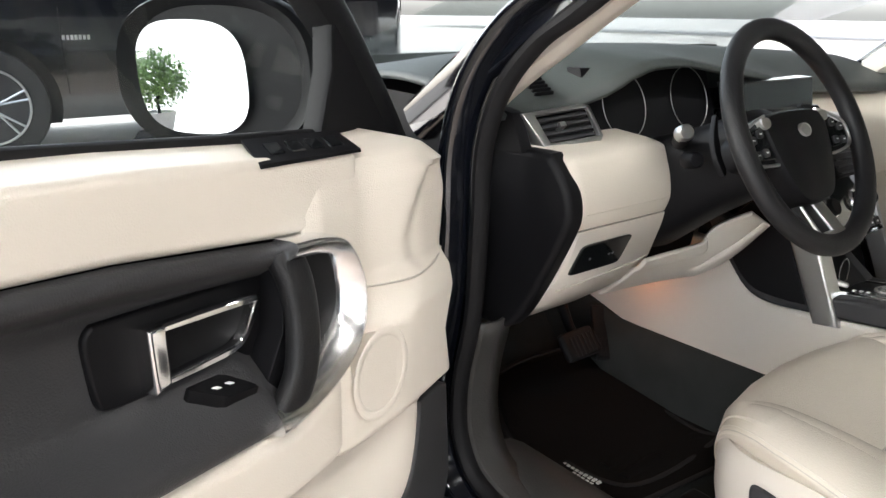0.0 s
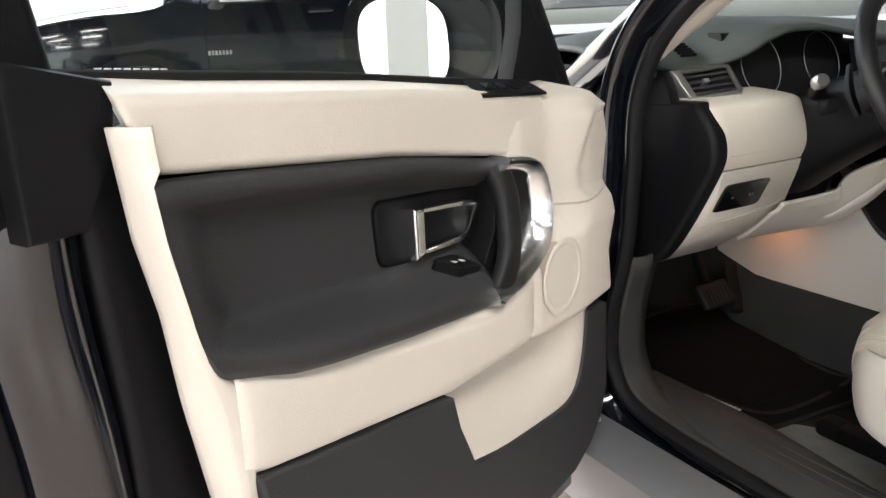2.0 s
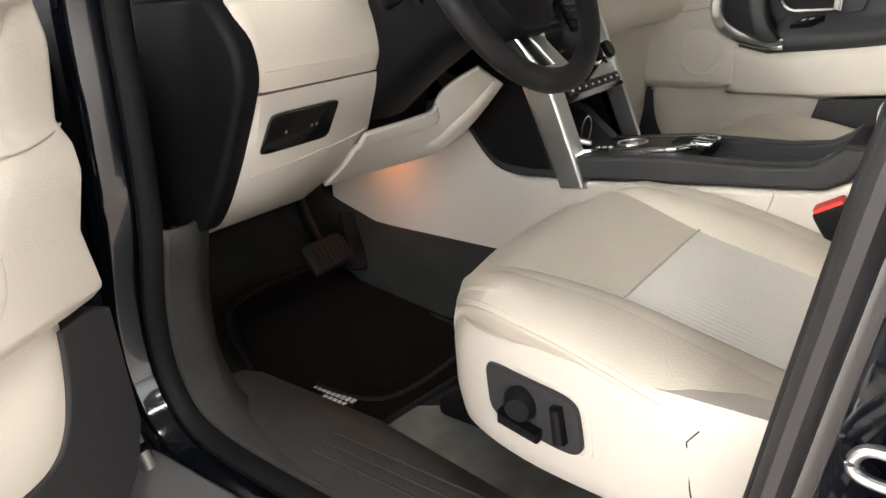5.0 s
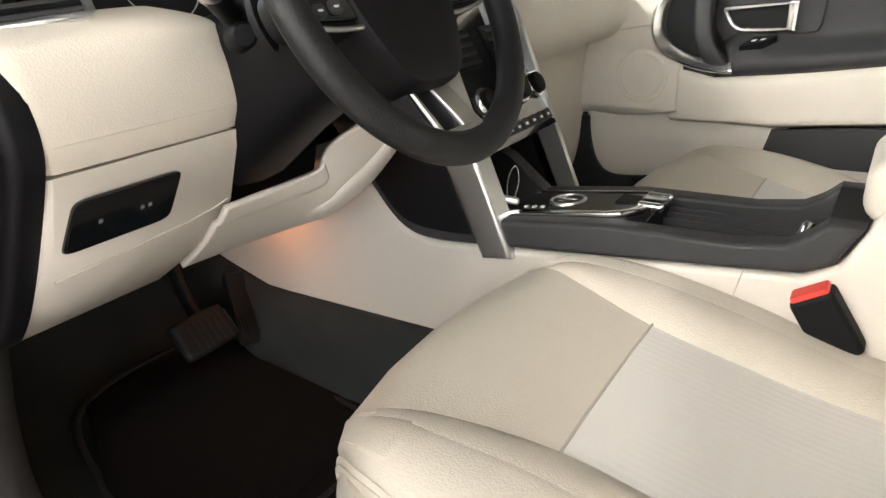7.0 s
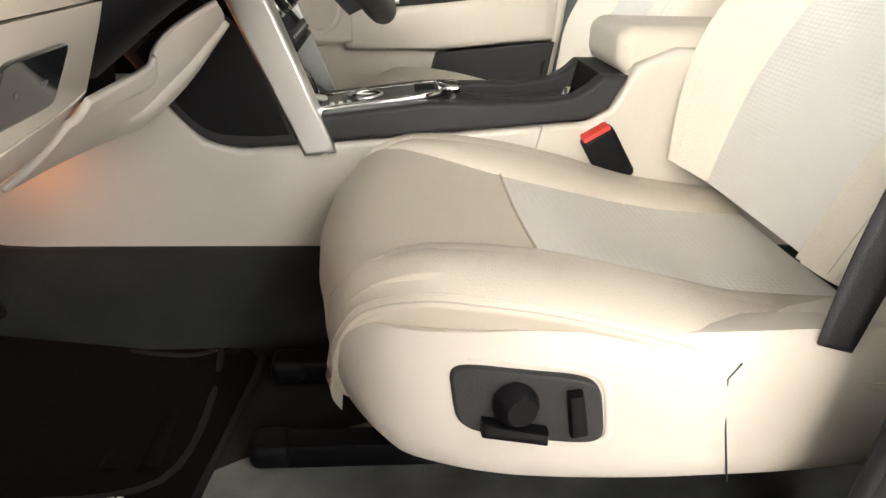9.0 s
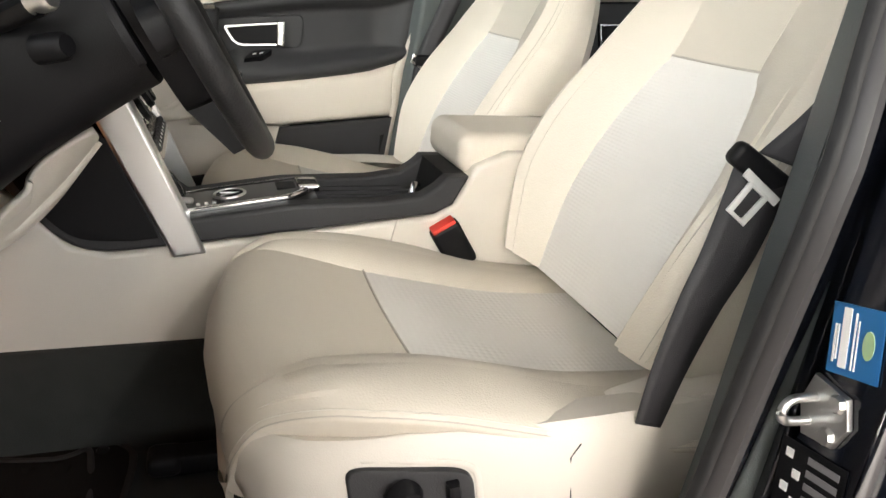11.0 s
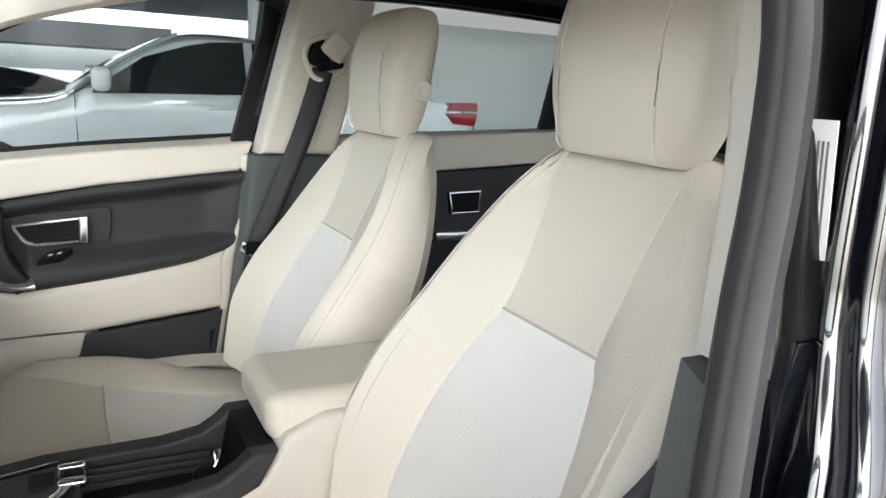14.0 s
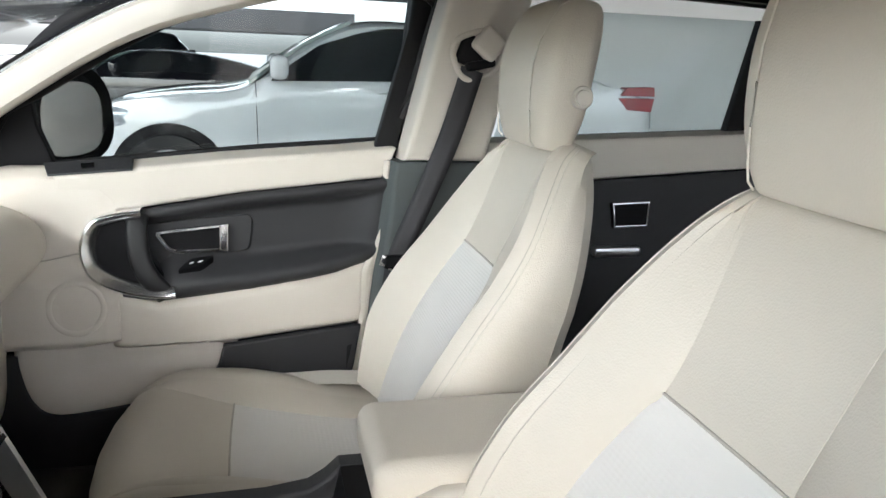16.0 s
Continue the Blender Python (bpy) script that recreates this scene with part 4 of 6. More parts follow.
for sx in (-1, 1):
    arm_ = [tuple(p) for p in spline([(0.070, 0.036), (0.11, 0.028), (0.150, 0.012), (0.158, -0.008), (0.150, -0.028), (0.115, -0.034), (0.072, -0.036)], 24)]
    part("spoke", prism([(sx * a, b) for a, b in arm_], hubpt, (-0.035, -0.006), 0.004), BLACKPL, sw)
    pod = part("button_pod", prism([(sx * (0.105 + (a - 0.105) * 0.84), -0.002 + (b + 0.002) * 0.78) for a, b in arm_], hubpt, (-0.02, -0.001), 0.003), SCREEN, sw)
    tube("spoke_trim", [hubpt(sx * a, b, -0.003) for a, b in [(0.076, 0.038), (0.11, 0.030), (0.148, 0.014), (0.157, -0.006), (0.150, -0.026), (0.115, -0.034), (0.078, -0.036)]], 0.005, 0.005, SATIN, sw, "silver spoke outline", steps=30)
    for k, (a, b) in enumerate([(0.108, 0.012), (0.130, 0.004), (0.106, -0.016), (0.128, -0.018)]):
        part("button", prism([(sx * (a + x), b + y) for x, y in oval(0.016, 0.013, 12, 3)], hubpt, (-0.004, 0.002), 0.001), CHARCOAL, pod)
        part("mark", prism([(sx * (a + x), b + y) for x, y in [(-0.003, -0.001), (0.003, -0.001), (0.003, 0.001), (-0.003, 0.001)]], hubpt, (0.0015, 0.0024), 0), WHITEINK, pod)
    part("thumb_rest", prism([(sx * (0.085 + x), 0.026 + y) for x, y in oval(0.026, 0.018, 16, 2.6)], hubpt, (-0.02, 0.004), 0.003), SATIN, sw, "silver thumb rest")
    part("shift_paddle", prism([tuple((sx * (-a), b)) for a, b in spline([(-0.126, 0.062), (-0.150, 0.03), (-0.160, 0.0), (-0.155, -0.028), (-0.146, -0.024), (-0.142, 0.0), (-0.136, 0.03), (-0.122, 0.058)], 20)], wheelpt, (-0.056, -0.048), 0.002), BLACKPL, sw)
rec = lambda a, b, d: hubpt(a, b, d + lerp(b, [-0.16, -0.105], [0.0, -0.020]))
part("spoke_centre", prism([(-0.036, -0.098), (0.036, -0.098), (0.042, -0.160), (-0.042, -0.160)], rec, (-0.03, 0.0), 0.003), BLACKPL, sw, "black lower spoke")
part("lower_spoke", prism([(0.0, -0.102), (0.032, -0.102), (0.037, -0.150), (0.004, -0.154)], rec, (-0.01, 0.005), 0.003, 3), SATIN, sw, "satin silver lower spoke")
part("lower_spoke", prism([(-0.033, -0.102), (-0.028, -0.102), (-0.031, -0.150), (-0.038, -0.150)], rec, (-0.01, 0.005), 0.002), SATIN, sw, "satin silver lower spoke")
part("spoke_foot", prism([(-0.038, -0.148), (0.037, -0.148), (0.036, -0.157), (-0.034, -0.157)], rec, (-0.01, 0.006), 0.003), SATIN, sw, "satin silver lower spoke")
v, f = loft([[hubpt(a * q, 0.006 + b * q, d) for a, b in oval(0.034, 0.022, 28)] for q, d in [(1.0, 0.005), (1.0, 0.011), (0.86, 0.0125), (0.78, 0.0115), (0.7, 0.0115), (0.05, 0.0125)]])
put("badge", v, f, SATIN, sw, "silver oval badge")
col = fitted("steering_column", "black plastic steering column shroud with stalks")
v, f = loft([[WC - E3 * d + E1 * a + E2 * b for a, b in oval(w, h, 20, 3)] for d, w, h in [(0.045, 0.10, 0.10), (0.06, 0.14, 0.13), (0.12, 0.15, 0.14), (0.2, 0.15, 0.16), (0.3, 0.16, 0.2)]])
put("shroud", v, f, BLACKPL, col)
tube("stalk", [(-0.43, 0.86, 1.09), (-0.47, 0.83, 1.103), (-0.504, 0.805, 1.116)], 0.026, 0.024, BLACKPL, col, steps=8)
disc("column_knob", [(0, 0.012), (0.010, 0.012), (0.013, 0.008), (0.014, -0.02)], (-0.478, 0.80, 1.075), (-0.5, -0.8, 0.2), BLACKPL, col, "black column adjuster knob", 16)
disc("stalk_end", [(0, 0.008), (0.010, 0.008), (0.013, 0.004), (0.013, -0.012), (0, -0.012)], (-0.506, 0.802, 1.119), (-0.5, -0.8, 0.3), SATIN, col, "silver stalk end", 16)
tube("stalk", [WC - E3 * 0.08 + E1 * 0.05, WC - E3 * 0.085 + E1 * 0.11, WC - E3 * 0.09 + E1 * 0.17 + E2 * 0.01], 0.018, 0.014, BLACKPL, col, steps=8)

# ---- dashboard ----
dash = fitted("dashboard", "dashboard with ivory lower half and dark grey top")


def dtop(a, b):
    x = -0.72 + 1.44 * a
    y0 = lerp(x, [-0.72, -0.53, -0.49, -0.2, -0.1, 0.72], [0.995, 0.995, 0.95, 0.95, 0.955, 0.945])
    z0 = lerp(x, [-0.72, -0.53, -0.505, -0.463, -0.39, -0.29, -0.16, -0.03, 0.15, 0.72], [1.142, 1.148, 1.165, 1.19, 1.21, 1.212, 1.192, 1.177, 1.14, 1.115])
    zc = lerp(x, [-0.72, -0.6, -0.4, 0.0, 0.72], [1.185, 1.205, 1.233, 1.225, 1.19])
    t = min(1, b / 0.45)
    z = z0 + (zc - z0) * math.sin(t * math.pi / 2) if b <= 0.45 else zc - (zc - 1.17) * ((b - 0.45) / 0.55) ** 1.5
    if b < 0.03:
        z -= 0.004
    return (x, y0 + (1.575 - y0) * b, z)


grid("dash_top", dtop, 60, 24, DASHTOP, dash, "dark grey green grained dash top", thick=0.01)
part("core", prism([(1.03, 1.06), (1.06, 1.14), (1.5, 1.15), (1.5, 0.75), (1.12, 0.76), (1.02, 0.95)], lambda y, z, d: (d, y, z), (-0.665, 0.68), 0.0), BLACKPL, dash)
yz = lambda y, z, d: (d, y, z)
pod = [(0.871, 0.974), (0.862, 1.0), (0.866, 1.035), (0.882, 1.07), (0.905, 1.088), (1.0, 1.098), (1.02, 0.974)]
v, f = loft([[(x, 0.94 + (y - 0.94) * s, 1.03 + (z - 1.03) * s) for y, z in np.vstack([spline(pod[:6], 34), pod[6:]])] for x, s in [(-0.662, 0.9), (-0.656, 0.96), (-0.645, 0.99), (-0.54, 1.0), (-0.45, 1.0), (-0.432, 0.99), (-0.424, 0.95), (-0.42, 0.9)]])
put("upper_pad", v, f, IVORY, dash, "ivory leather dash pad")
tube("pad_seam", [(x, 0.8625, 0.999) for x in (-0.645, -0.55, -0.435)], 0.0016, 0.0012, IVORY, dash, "stitched seam")
low = [(0.871, 0.9715), (0.90, 0.885), (0.945, 0.83), (1.056, 0.752), (1.09, 0.75), (1.09, 0.9715)]
v, f = loft([[(x, y + dy, z) for y, z in low] for x, dy in [(-0.655, 0.006), (-0.648, 0.0), (-0.43, 0.0), (-0.424, 0.006)]])
put("knee_panel", v, f, IVORYPL, dash, "ivory plastic knee panel")
fz = lambda x, z, d: (x, 0.873 + (0.967 - z) * 0.33 + d, z)
part("switch_plate", prism([(-0.5745 + x + 0.25 * z, 0.9185 + z) for x, z in oval(0.124, 0.053, 40, 9.0)], fz, (0.01, -0.004), 0.003), SCREEN, dash, "gloss black switch plate")
for k in (-0.605, -0.558, -0.549):
    part("mark", prism([(k, 0.919), (k + 0.004, 0.919), (k + 0.004, 0.915), (k, 0.915)], fz, (0.0, -0.0046), 0), GREYPL, dash)
part("side_cap", prism([tuple(p) for p in spline([(0.91, 1.09), (0.873, 1.045), (0.862, 1.0), (0.878, 0.955), (0.925, 0.865), (0.965, 0.805), (1.0, 0.78), (1.06, 0.78)], 30)] + [(1.10, 0.9), (1.10, 1.09)], yz, (-0.655, -0.685), 0.012, 3), BLACKPL, dash, "black dash end cap")


KNEE_TOP = spline([(-0.445, 0.90, 0.886), (-0.385, 0.897, 0.887), (-0.34, 0.892, 0.889), (-0.302, 0.88, 0.897), (-0.297, 0.86, 0.925), (-0.290, 0.83, 0.947), (-0.283, 0.80, 0.964)], 31)
KNEE_LOW = spline([(-0.44, 0.995, 0.792), (-0.345, 0.982, 0.793), (-0.285, 0.962, 0.797), (-0.25, 0.935, 0.806), (-0.232, 0.90, 0.828), (-0.212, 0.865, 0.864), (-0.193, 0.82, 0.927)], 31)


def knee(a, b):
    """Lower dash panel running on under the column and up beside the console."""
    i = min(29, int(a * 30))
    f = a * 30 - i
    up = KNEE_TOP[i] * (1 - f) + KNEE_TOP[i + 1] * f
    dn = KNEE_LOW[i] * (1 - f) + KNEE_LOW[i + 1] * f
    p = up * (1 - b) + dn * b
    step = lerp(b, [0.20, 0.24], [0.004, 0.0]) * lerp(a, [0.50, 0.56], [1, 0]) + lerp(b, [0.60, 0.65, 0.90, 0.92], [0.0, 0.006, 0.006, 0.001]) * lerp(a, [0.42, 0.5], [0, 1])
    out = 4 * b * (1 - b) * lerp(a, [0, 0.5, 1], [0.005, 0.010, 0.004]) + step
    return (p[0], p[1] - out, p[2] - 0.5 * out)


grid("column_cover", knee, 60, 40, IVORYPL, dash, "", thick=0.008)
# black panel added behind the open gap, in place of its shade
part("column_slot", prism([(-0.46, 0.862), (-0.25, 0.862), (-0.225, 0.94), (-0.25, 1.0), (-0.46, 1.0)], lambda x, z, d: (x, d, z), (0.932, 0.948), 0.003), BLACKPL, dash, "black panel set in as the shade under the steering column")
tube("knee_crease", [(x, lerp(z, [0.83, 0.885], [0.9435, 0.8985]), z) for x, z in [(-0.642, 0.862), (-0.56, 0.868), (-0.47, 0.880), (-0.436, 0.888)]], 0.003, 0.003, CREASE, dash, steps=12)
VC = [Vector(c) for c in ((-0.663, 0.984, 1.135), (-0.511, 0.993, 1.14), (-0.535, 0.937, 1.096), (-0.65, 0.952, 1.089))]
VN = (VC[1] - VC[3]).cross(VC[0] - VC[2]).normalized()
VN = VN if VN.y < 0 else -VN
vent_at = lambda a, b, d: (VC[3] * (1 - a) + VC[2] * a) * (1 - b) + (VC[0] * (1 - a) + VC[1] * a) * b + VN * d
vent = part("vent_mouth", prism([(0.02, 0.02), (0.98, 0.02), (0.98, 0.98), (0.02, 0.98)], vent_at, (-0.03, -0.006), 0.001), BLACKPL, dash, "black air vent with silver frame")
tube("vent_frame", [vent_at(a, b, 0.001) for a, b in [(0, 0), (0.5, 0), (0.97, 0), (1, 0.06), (1, 0.5), (1, 0.95), (0.97, 1), (0.5, 1), (0.0, 1), (0, 0.5)]], 0.009, 0.008, SATIN, vent, "silver air vent frame", up=VN, closed=True, power=3)
part("vent_side", prism([(-0.02, -0.05), (0.11, 0.0), (0.11, 1.0), (-0.06, 1.06)], vent_at, (-0.02, 0.006), 0.003), SATIN, vent, "silver vent edge")
for k in range(4):
    zz = 0.14 + 0.21 * k
    part("slat", prism([(0.13, zz), (0.97, zz), (0.97, zz + 0.09), (0.13, zz + 0.09)], vent_at, (-0.02, -0.001), 0.0005), CHARCOAL, vent)
part("vent_tab", prism([(0.42, 0.5), (0.52, 0.5), (0.52, 0.64), (0.42, 0.64)], vent_at, (-0.01, 0.004), 0.001), SATIN, vent)
part("vent_shroud", prism([(0.96, 1.085), (0.985, 1.142), (1.05, 1.155), (1.05, 1.08)], lambda y, z, d: (d, y, z), (-0.69, -0.665), 0.003), BLACKPL, dash)
# demister grille on the top
for k in range(6):
    part("demister_slat", box((-0.585 + 0.004 * k, 1.02 + 0.011 * k, lerp(k, [0, 5], [1.163, 1.185])), (0.05, 0.004, 0.006), 0.001, Euler((0.35, 0, 0.15)).to_matrix()), BLACKPL, dash)
# instruments
cl = fitted("instrument_panel", "black instrument panel with two round dials")
part("panel", prism([(-0.50, 1.20), (-0.13, 1.20), (-0.12, 1.05), (-0.50, 1.05)], lambda x, z, d: (x, 1.0 + (z - 1.13) * 0.3 + d, z), (0.03, 0.0), 0.004), BLACKPL, cl)
for xx in (-0.407, -0.212):
    q = np.linspace(0, 2 * np.pi, 40, endpoint=False)
    tube("dial_ring", [(xx + 0.058 * math.cos(t), 0.994 + 0.018 * math.sin(t), 1.135 + 0.058 * math.sin(t)) for t in q], 0.0016, 0.0016, SATIN, cl, "silver dial ring", up=(0, 1, 0.3), closed=True)
# passenger side
pd = [(0.80, 1.00), (0.815, 1.05), (0.87, 1.085), (0.95, 1.10), (1.05, 1.10), (1.05, 0.80), (0.98, 0.64), (0.93, 0.62), (0.90, 0.70), (0.885, 0.93), (0.83, 0.955)]
v, f = loft([[(x, 0.95 + (y - 0.95) * s, 0.93 + (z - 0.93) * s) for y, z in spline(pd, 48, True)] for x, s in [(0.15, 0.96), (0.16, 1.0), (0.60, 1.0), (0.66, 0.97), (0.685, 0.88)]])
put("glovebox_side", v, f, IVORY, dash, "ivory passenger dash and glovebox")

# ---- centre console ----
con = fitted("centre_console", "centre console with ivory sides and black top")
side = [(1.28, 0.61), (1.28, 0.80), (1.10, 0.85), (0.95, 0.85), (0.905, 0.815), (0.86, 0.764), (0.81, 0.750), (0.576, 0.770), (0.323, 0.795), (0.288, 0.815), (0.255, 0.877), (0.20, 0.90), (-0.10, 0.90), (-0.12, 0.56), (0.2, 0.56), (0.745, 0.575), (1.05, 0.585)]
part("tunnel", prism(side, yz, (0.022, -0.142), 0.01, 3), IVORYPL, con, "ivory plastic tunnel cover")
rail = [(1.0, 0.93), (0.97, 0.90)] + [tuple(p) for p in spline([(0.945, 0.868), (0.905, 0.815), (0.87, 0.776), (0.835, 0.758), (0.79, 0.7555)], 16)] + [(0.70, 0.763), (0.576, 0.775), (0.323, 0.80), (0.293, 0.815), (0.268, 0.862), (0.305, 0.862), (0.322, 0.846), (0.345, 0.832), (0.40, 0.824), (0.55, 0.821), (0.62, 0.812), (0.70, 0.801), (0.76, 0.85)]
well = [p for p in rail if not (0.31 < p[0] < 0.56 and p[1] > 0.805)]
k_ = well.index((0.305, 0.862))
well = well[: k_ + 1] + [(0.318, 0.800), (0.505, 0.796), (0.507, 0.823)] + well[k_ + 1:]
part("top_rail", prism(rail, yz, (-0.122, -0.15), 0.008, 3), CHARCOAL, con, "charcoal console surround")
part("far_rail", prism(rail, yz, (0.03, 0.0), 0.006, 3), CHARCOAL, con, "charcoal console surround")
part("console_floor", prism(well, yz, (0.001, -0.123), 0), BLACKPL, con, "black sunken cup holder tray")
part("side_panel", prism([tuple(p) for p in spline([(0.935, 0.885), (0.90, 0.83), (0.868, 0.792), (0.835, 0.775), (0.775, 0.772)], 14)] + [(0.74, 0.775), (0.80, 0.92), (0.86, 0.96)], yz, (-0.14, -0.1525), 0.002), BLACKPL, con, "black console side panel")
part("control_panel", prism([(0.80, 0.872), (0.729, 0.882), (0.84, 1.06), (0.90, 1.11), (1.0, 1.11), (1.0, 0.872)], yz, (0.112, -0.118), 0.006), SCREEN, con, "gloss black centre stack")
part("cubby_back", prism([(0.90, 0.78), (0.86, 0.88), (1.0, 0.88), (1.0, 0.78)], yz, (0.112, -0.118), 0), BLACKPL, con, "black open cubby under the stack")
part("cubby_side", prism([(0.712, 0.76), (0.742, 0.83), (0.808, 0.98), (0.95, 0.98), (0.95, 0.76)], yz, (0.1145, 0.106), 0.002), BLACKPL, con)
for sx in (-1, 1):
    part("strut", prism([(0.722, 0.744), (0.676, 0.750), (0.748, 0.925), (0.80, 1.05), (0.84, 1.10), (0.885, 1.10), (0.811, 0.941)], yz, (sx * (0.116 if sx < 0 else 0.106), sx * (0.156 if sx < 0 else 0.122)), 0.006, 3), SATIN, con, "satin aluminium console strut")
stack_at = lambda a, b, d: (a, 0.70 + 0.528 * b - 0.849 * d, 0.835 + 0.849 * b + 0.528 * d)
for xx in (-0.062, 0.045, 0.098):
    kn = disc("climate_knob", [(0, 0.014), (0.015, 0.014), (0.017, 0.012), (0.018, 0.0)], stack_at(xx, 0.125, 0.001), (0, -0.849, 0.528), BLACKPL, con, "black climate knob with chrome ring")
    disc("knob_ring", [(0.0, 0.006), (0.020, 0.006), (0.022, 0.004), (0.023, 0.0)], stack_at(xx, 0.125, 0.001), (0, -0.849, 0.528), CHROME, kn, "chrome ring")
for k in range(8):
    part("button", prism([(-0.10 + 0.026 * k, 0.066), (-0.079 + 0.026 * k, 0.066), (-0.079 + 0.026 * k, 0.082), (-0.10 + 0.026 * k, 0.082)], stack_at, (-0.002, 0.004), 0.001), CHARCOAL, con)
    part("mark", prism([(-0.093 + 0.026 * k, 0.071), (-0.086 + 0.026 * k, 0.071), (-0.086 + 0.026 * k, 0.075), (-0.093 + 0.026 * k, 0.075)], stack_at, (0.003, 0.0046), 0), WHITEINK, con)
for z0 in (0.175,):
    for sx in (-1, 1):
        vt = part("centre_vent", prism([(sx * 0.02, z0), (sx * 0.105, z0), (sx * 0.105, z0 + 0.06), (sx * 0.02, z0 + 0.06)], stack_at, (-0.002, 0.003), 0.001), BLACKPL, con, "black centre air vent")
        for k in range(4):
            part("slat", prism([(sx * 0.024, z0 + 0.006 + 0.014 * k), (sx * 0.10, z0 + 0.006 + 0.014 * k), (sx * 0.10, z0 + 0.010 + 0.014 * k), (sx * 0.024, z0 + 0.010 + 0.014 * k)], stack_at, (0.0, 0.007), 0), CHARCOAL, vt)
part("centre_screen", prism([(-0.15, 1.06), (0.13, 1.06), (0.14, 1.165), (-0.16, 1.165)], lambda x, z, d: (x, 0.91 + (z - 1.06) * 0.2 + d, z), (0.04, 0.0), 0.004), SCREEN, con, "black centre display")
gp = lambda x, y, d: (x, y, 0.801 + (0.69 - y) * 0.1375 + d)
part("gear_panel", prism([(-0.106, 0.71), (-0.018, 0.71), (-0.018, 0.535), (-0.035, 0.512), (-0.085, 0.512), (-0.106, 0.545)], gp, (-0.012, 0.004), 0.002), GLOSSBLACK, con, "black gear panel")
tube("gear_trim", [gp(*p, 0.003) for p in [(-0.114, 0.72), (-0.114, 0.60), (-0.113, 0.555), (-0.102, 0.532), (-0.085, 0.522)]], 0.013, 0.009, CHROME, con, "chrome gear panel trim", steps=30, power=4)
tube("gear_trim", [gp(*p, 0.002) for p in [(-0.008, 0.74), (-0.008, 0.60), (-0.009, 0.53)]], 0.005, 0.006, CHROME, con, "chrome gear panel trim", steps=20, power=4)
for xx in (-0.078, -0.056, -0.034):
    part("gear_end", box(gp(xx, 0.515, 0.003), (0.012 if xx != -0.056 else 0.024, 0.034, 0.012), 0.004, seg=3), CHROME if xx != -0.056 else SCREEN, con, "chrome gear panel end" if xx != -0.056 else "")
part("gear_hole", box(gp(-0.052, 0.549, 0.004), (0.04, 0.032, 0.004), 0.001), RUBBER, con)
disc("gear_dial", [(0, 0.002), (0.022, 0.002), (0.0225, 0.004), (0.0245, 0.0045), (0.026, 0.003), (0.0265, 0.0)], gp(-0.056, 0.637, 0.003), (0, 0.12, 1), SATIN, con, "silver rotary gear dial")
disc("dial_face", [(0, 0.0005), (0.021, 0.0005), (0.021, -0.004)], gp(-0.056, 0.637, 0.0058), (0, 0.12, 1), SCREEN, con)
part("dial_bar", box(gp(-0.056, 0.637, 0.007), (0.004, 0.030, 0.002), 0.0005), SATIN, con)
for k in range(4):
    part("button", box(gp(-0.09, 0.685 - 0.012 * k, 0.005), (0.008, 0.006, 0.003), 0.001), WHITEINK if k < 3 else CHARCOAL, con)
for xx in (-0.045, -0.03, -0.015):
    part("tray_rib", box((xx, 0.42, lerp(xx, [-0.045, -0.015], [0.800, 0.806])), (0.004, 0.17, 0.012), 0.0015), CHARCOAL, con)
disc("socket_cap", [(0, 0.010), (0.015, 0.010), (0.019, 0.006), (0.019, -0.006)], (-0.075, 0.350, 0.802), (0, 0, 1), BLACKPL, con)
tube("cup_clip", [(-0.064, 0.345, 0.802), (-0.058, 0.335, 0.822), (-0.050, 0.329, 0.828), (-0.042, 0.323, 0.818)], 0.012, 0.004, CHROME, con, "chrome cup clip", steps=12)
tube("tunnel_joint", [(-0.1425, 0.384, 0.79), (-0.143, 0.392, 0.755), (-0.143, 0.40, 0.72)], 0.003, 0.002, CREASE, con)
key = thing("car_key", (-0.10, 0.70, 0.81), "small silver key lying on the console", "key")
part("key_body", box((-0.105, 0.705, 0.818), (0.016, 0.028, 0.010), 0.004, Euler((0.2, 0.2, 0.5)).to_matrix(), 3), SATIN, key)
tube("key_ring", [(-0.075 + 0.030 * math.cos(q) - 0.004 * math.sin(q), 0.715 + 0.010 * math.cos(q) + 0.006 * math.sin(q), 0.832 + 0.016 * math.cos(q) + 0.004 * math.sin(q)) for q in np.linspace(0, 6.28, 20, endpoint=False)], 0.003, 0.003, CHROME, key, closed=True)
# glowing amber block added under the dash for the orange glow by the pedals
fl_ = fitted("footwell_lamp", "small amber glowing block added under the dash")
AMBER = bpy.data.materials.new("amber lamp")
AMBER.use_nodes = True
AMBER.node_tree.nodes["Principled BSDF"].inputs["Emission Color"].default_value = (1, 0.36, 0.12, 1)
AMBER.node_tree.nodes["Principled BSDF"].inputs["Emission Strength"].default_value = 3.6
part("lens", box((-0.20, 1.10, 0.772), (0.03, 0.05, 0.006), 0.002), AMBER, fl_)

arm = fitted("armrest", "padded ivory leather centre armrest")
part("pad", box((-0.028, 0.078, 0.892), (0.19, 0.40, 0.070), 0.024, seg=6), IVORY, arm)
part("box", box((-0.03, 0.05, 0.76), (0.16, 0.32, 0.2), 0.02, seg=3), IVORYPL, arm)

# ---- floor of the car ----
fl = fitted("cabin_floor", "dark grey carpeted car floor")


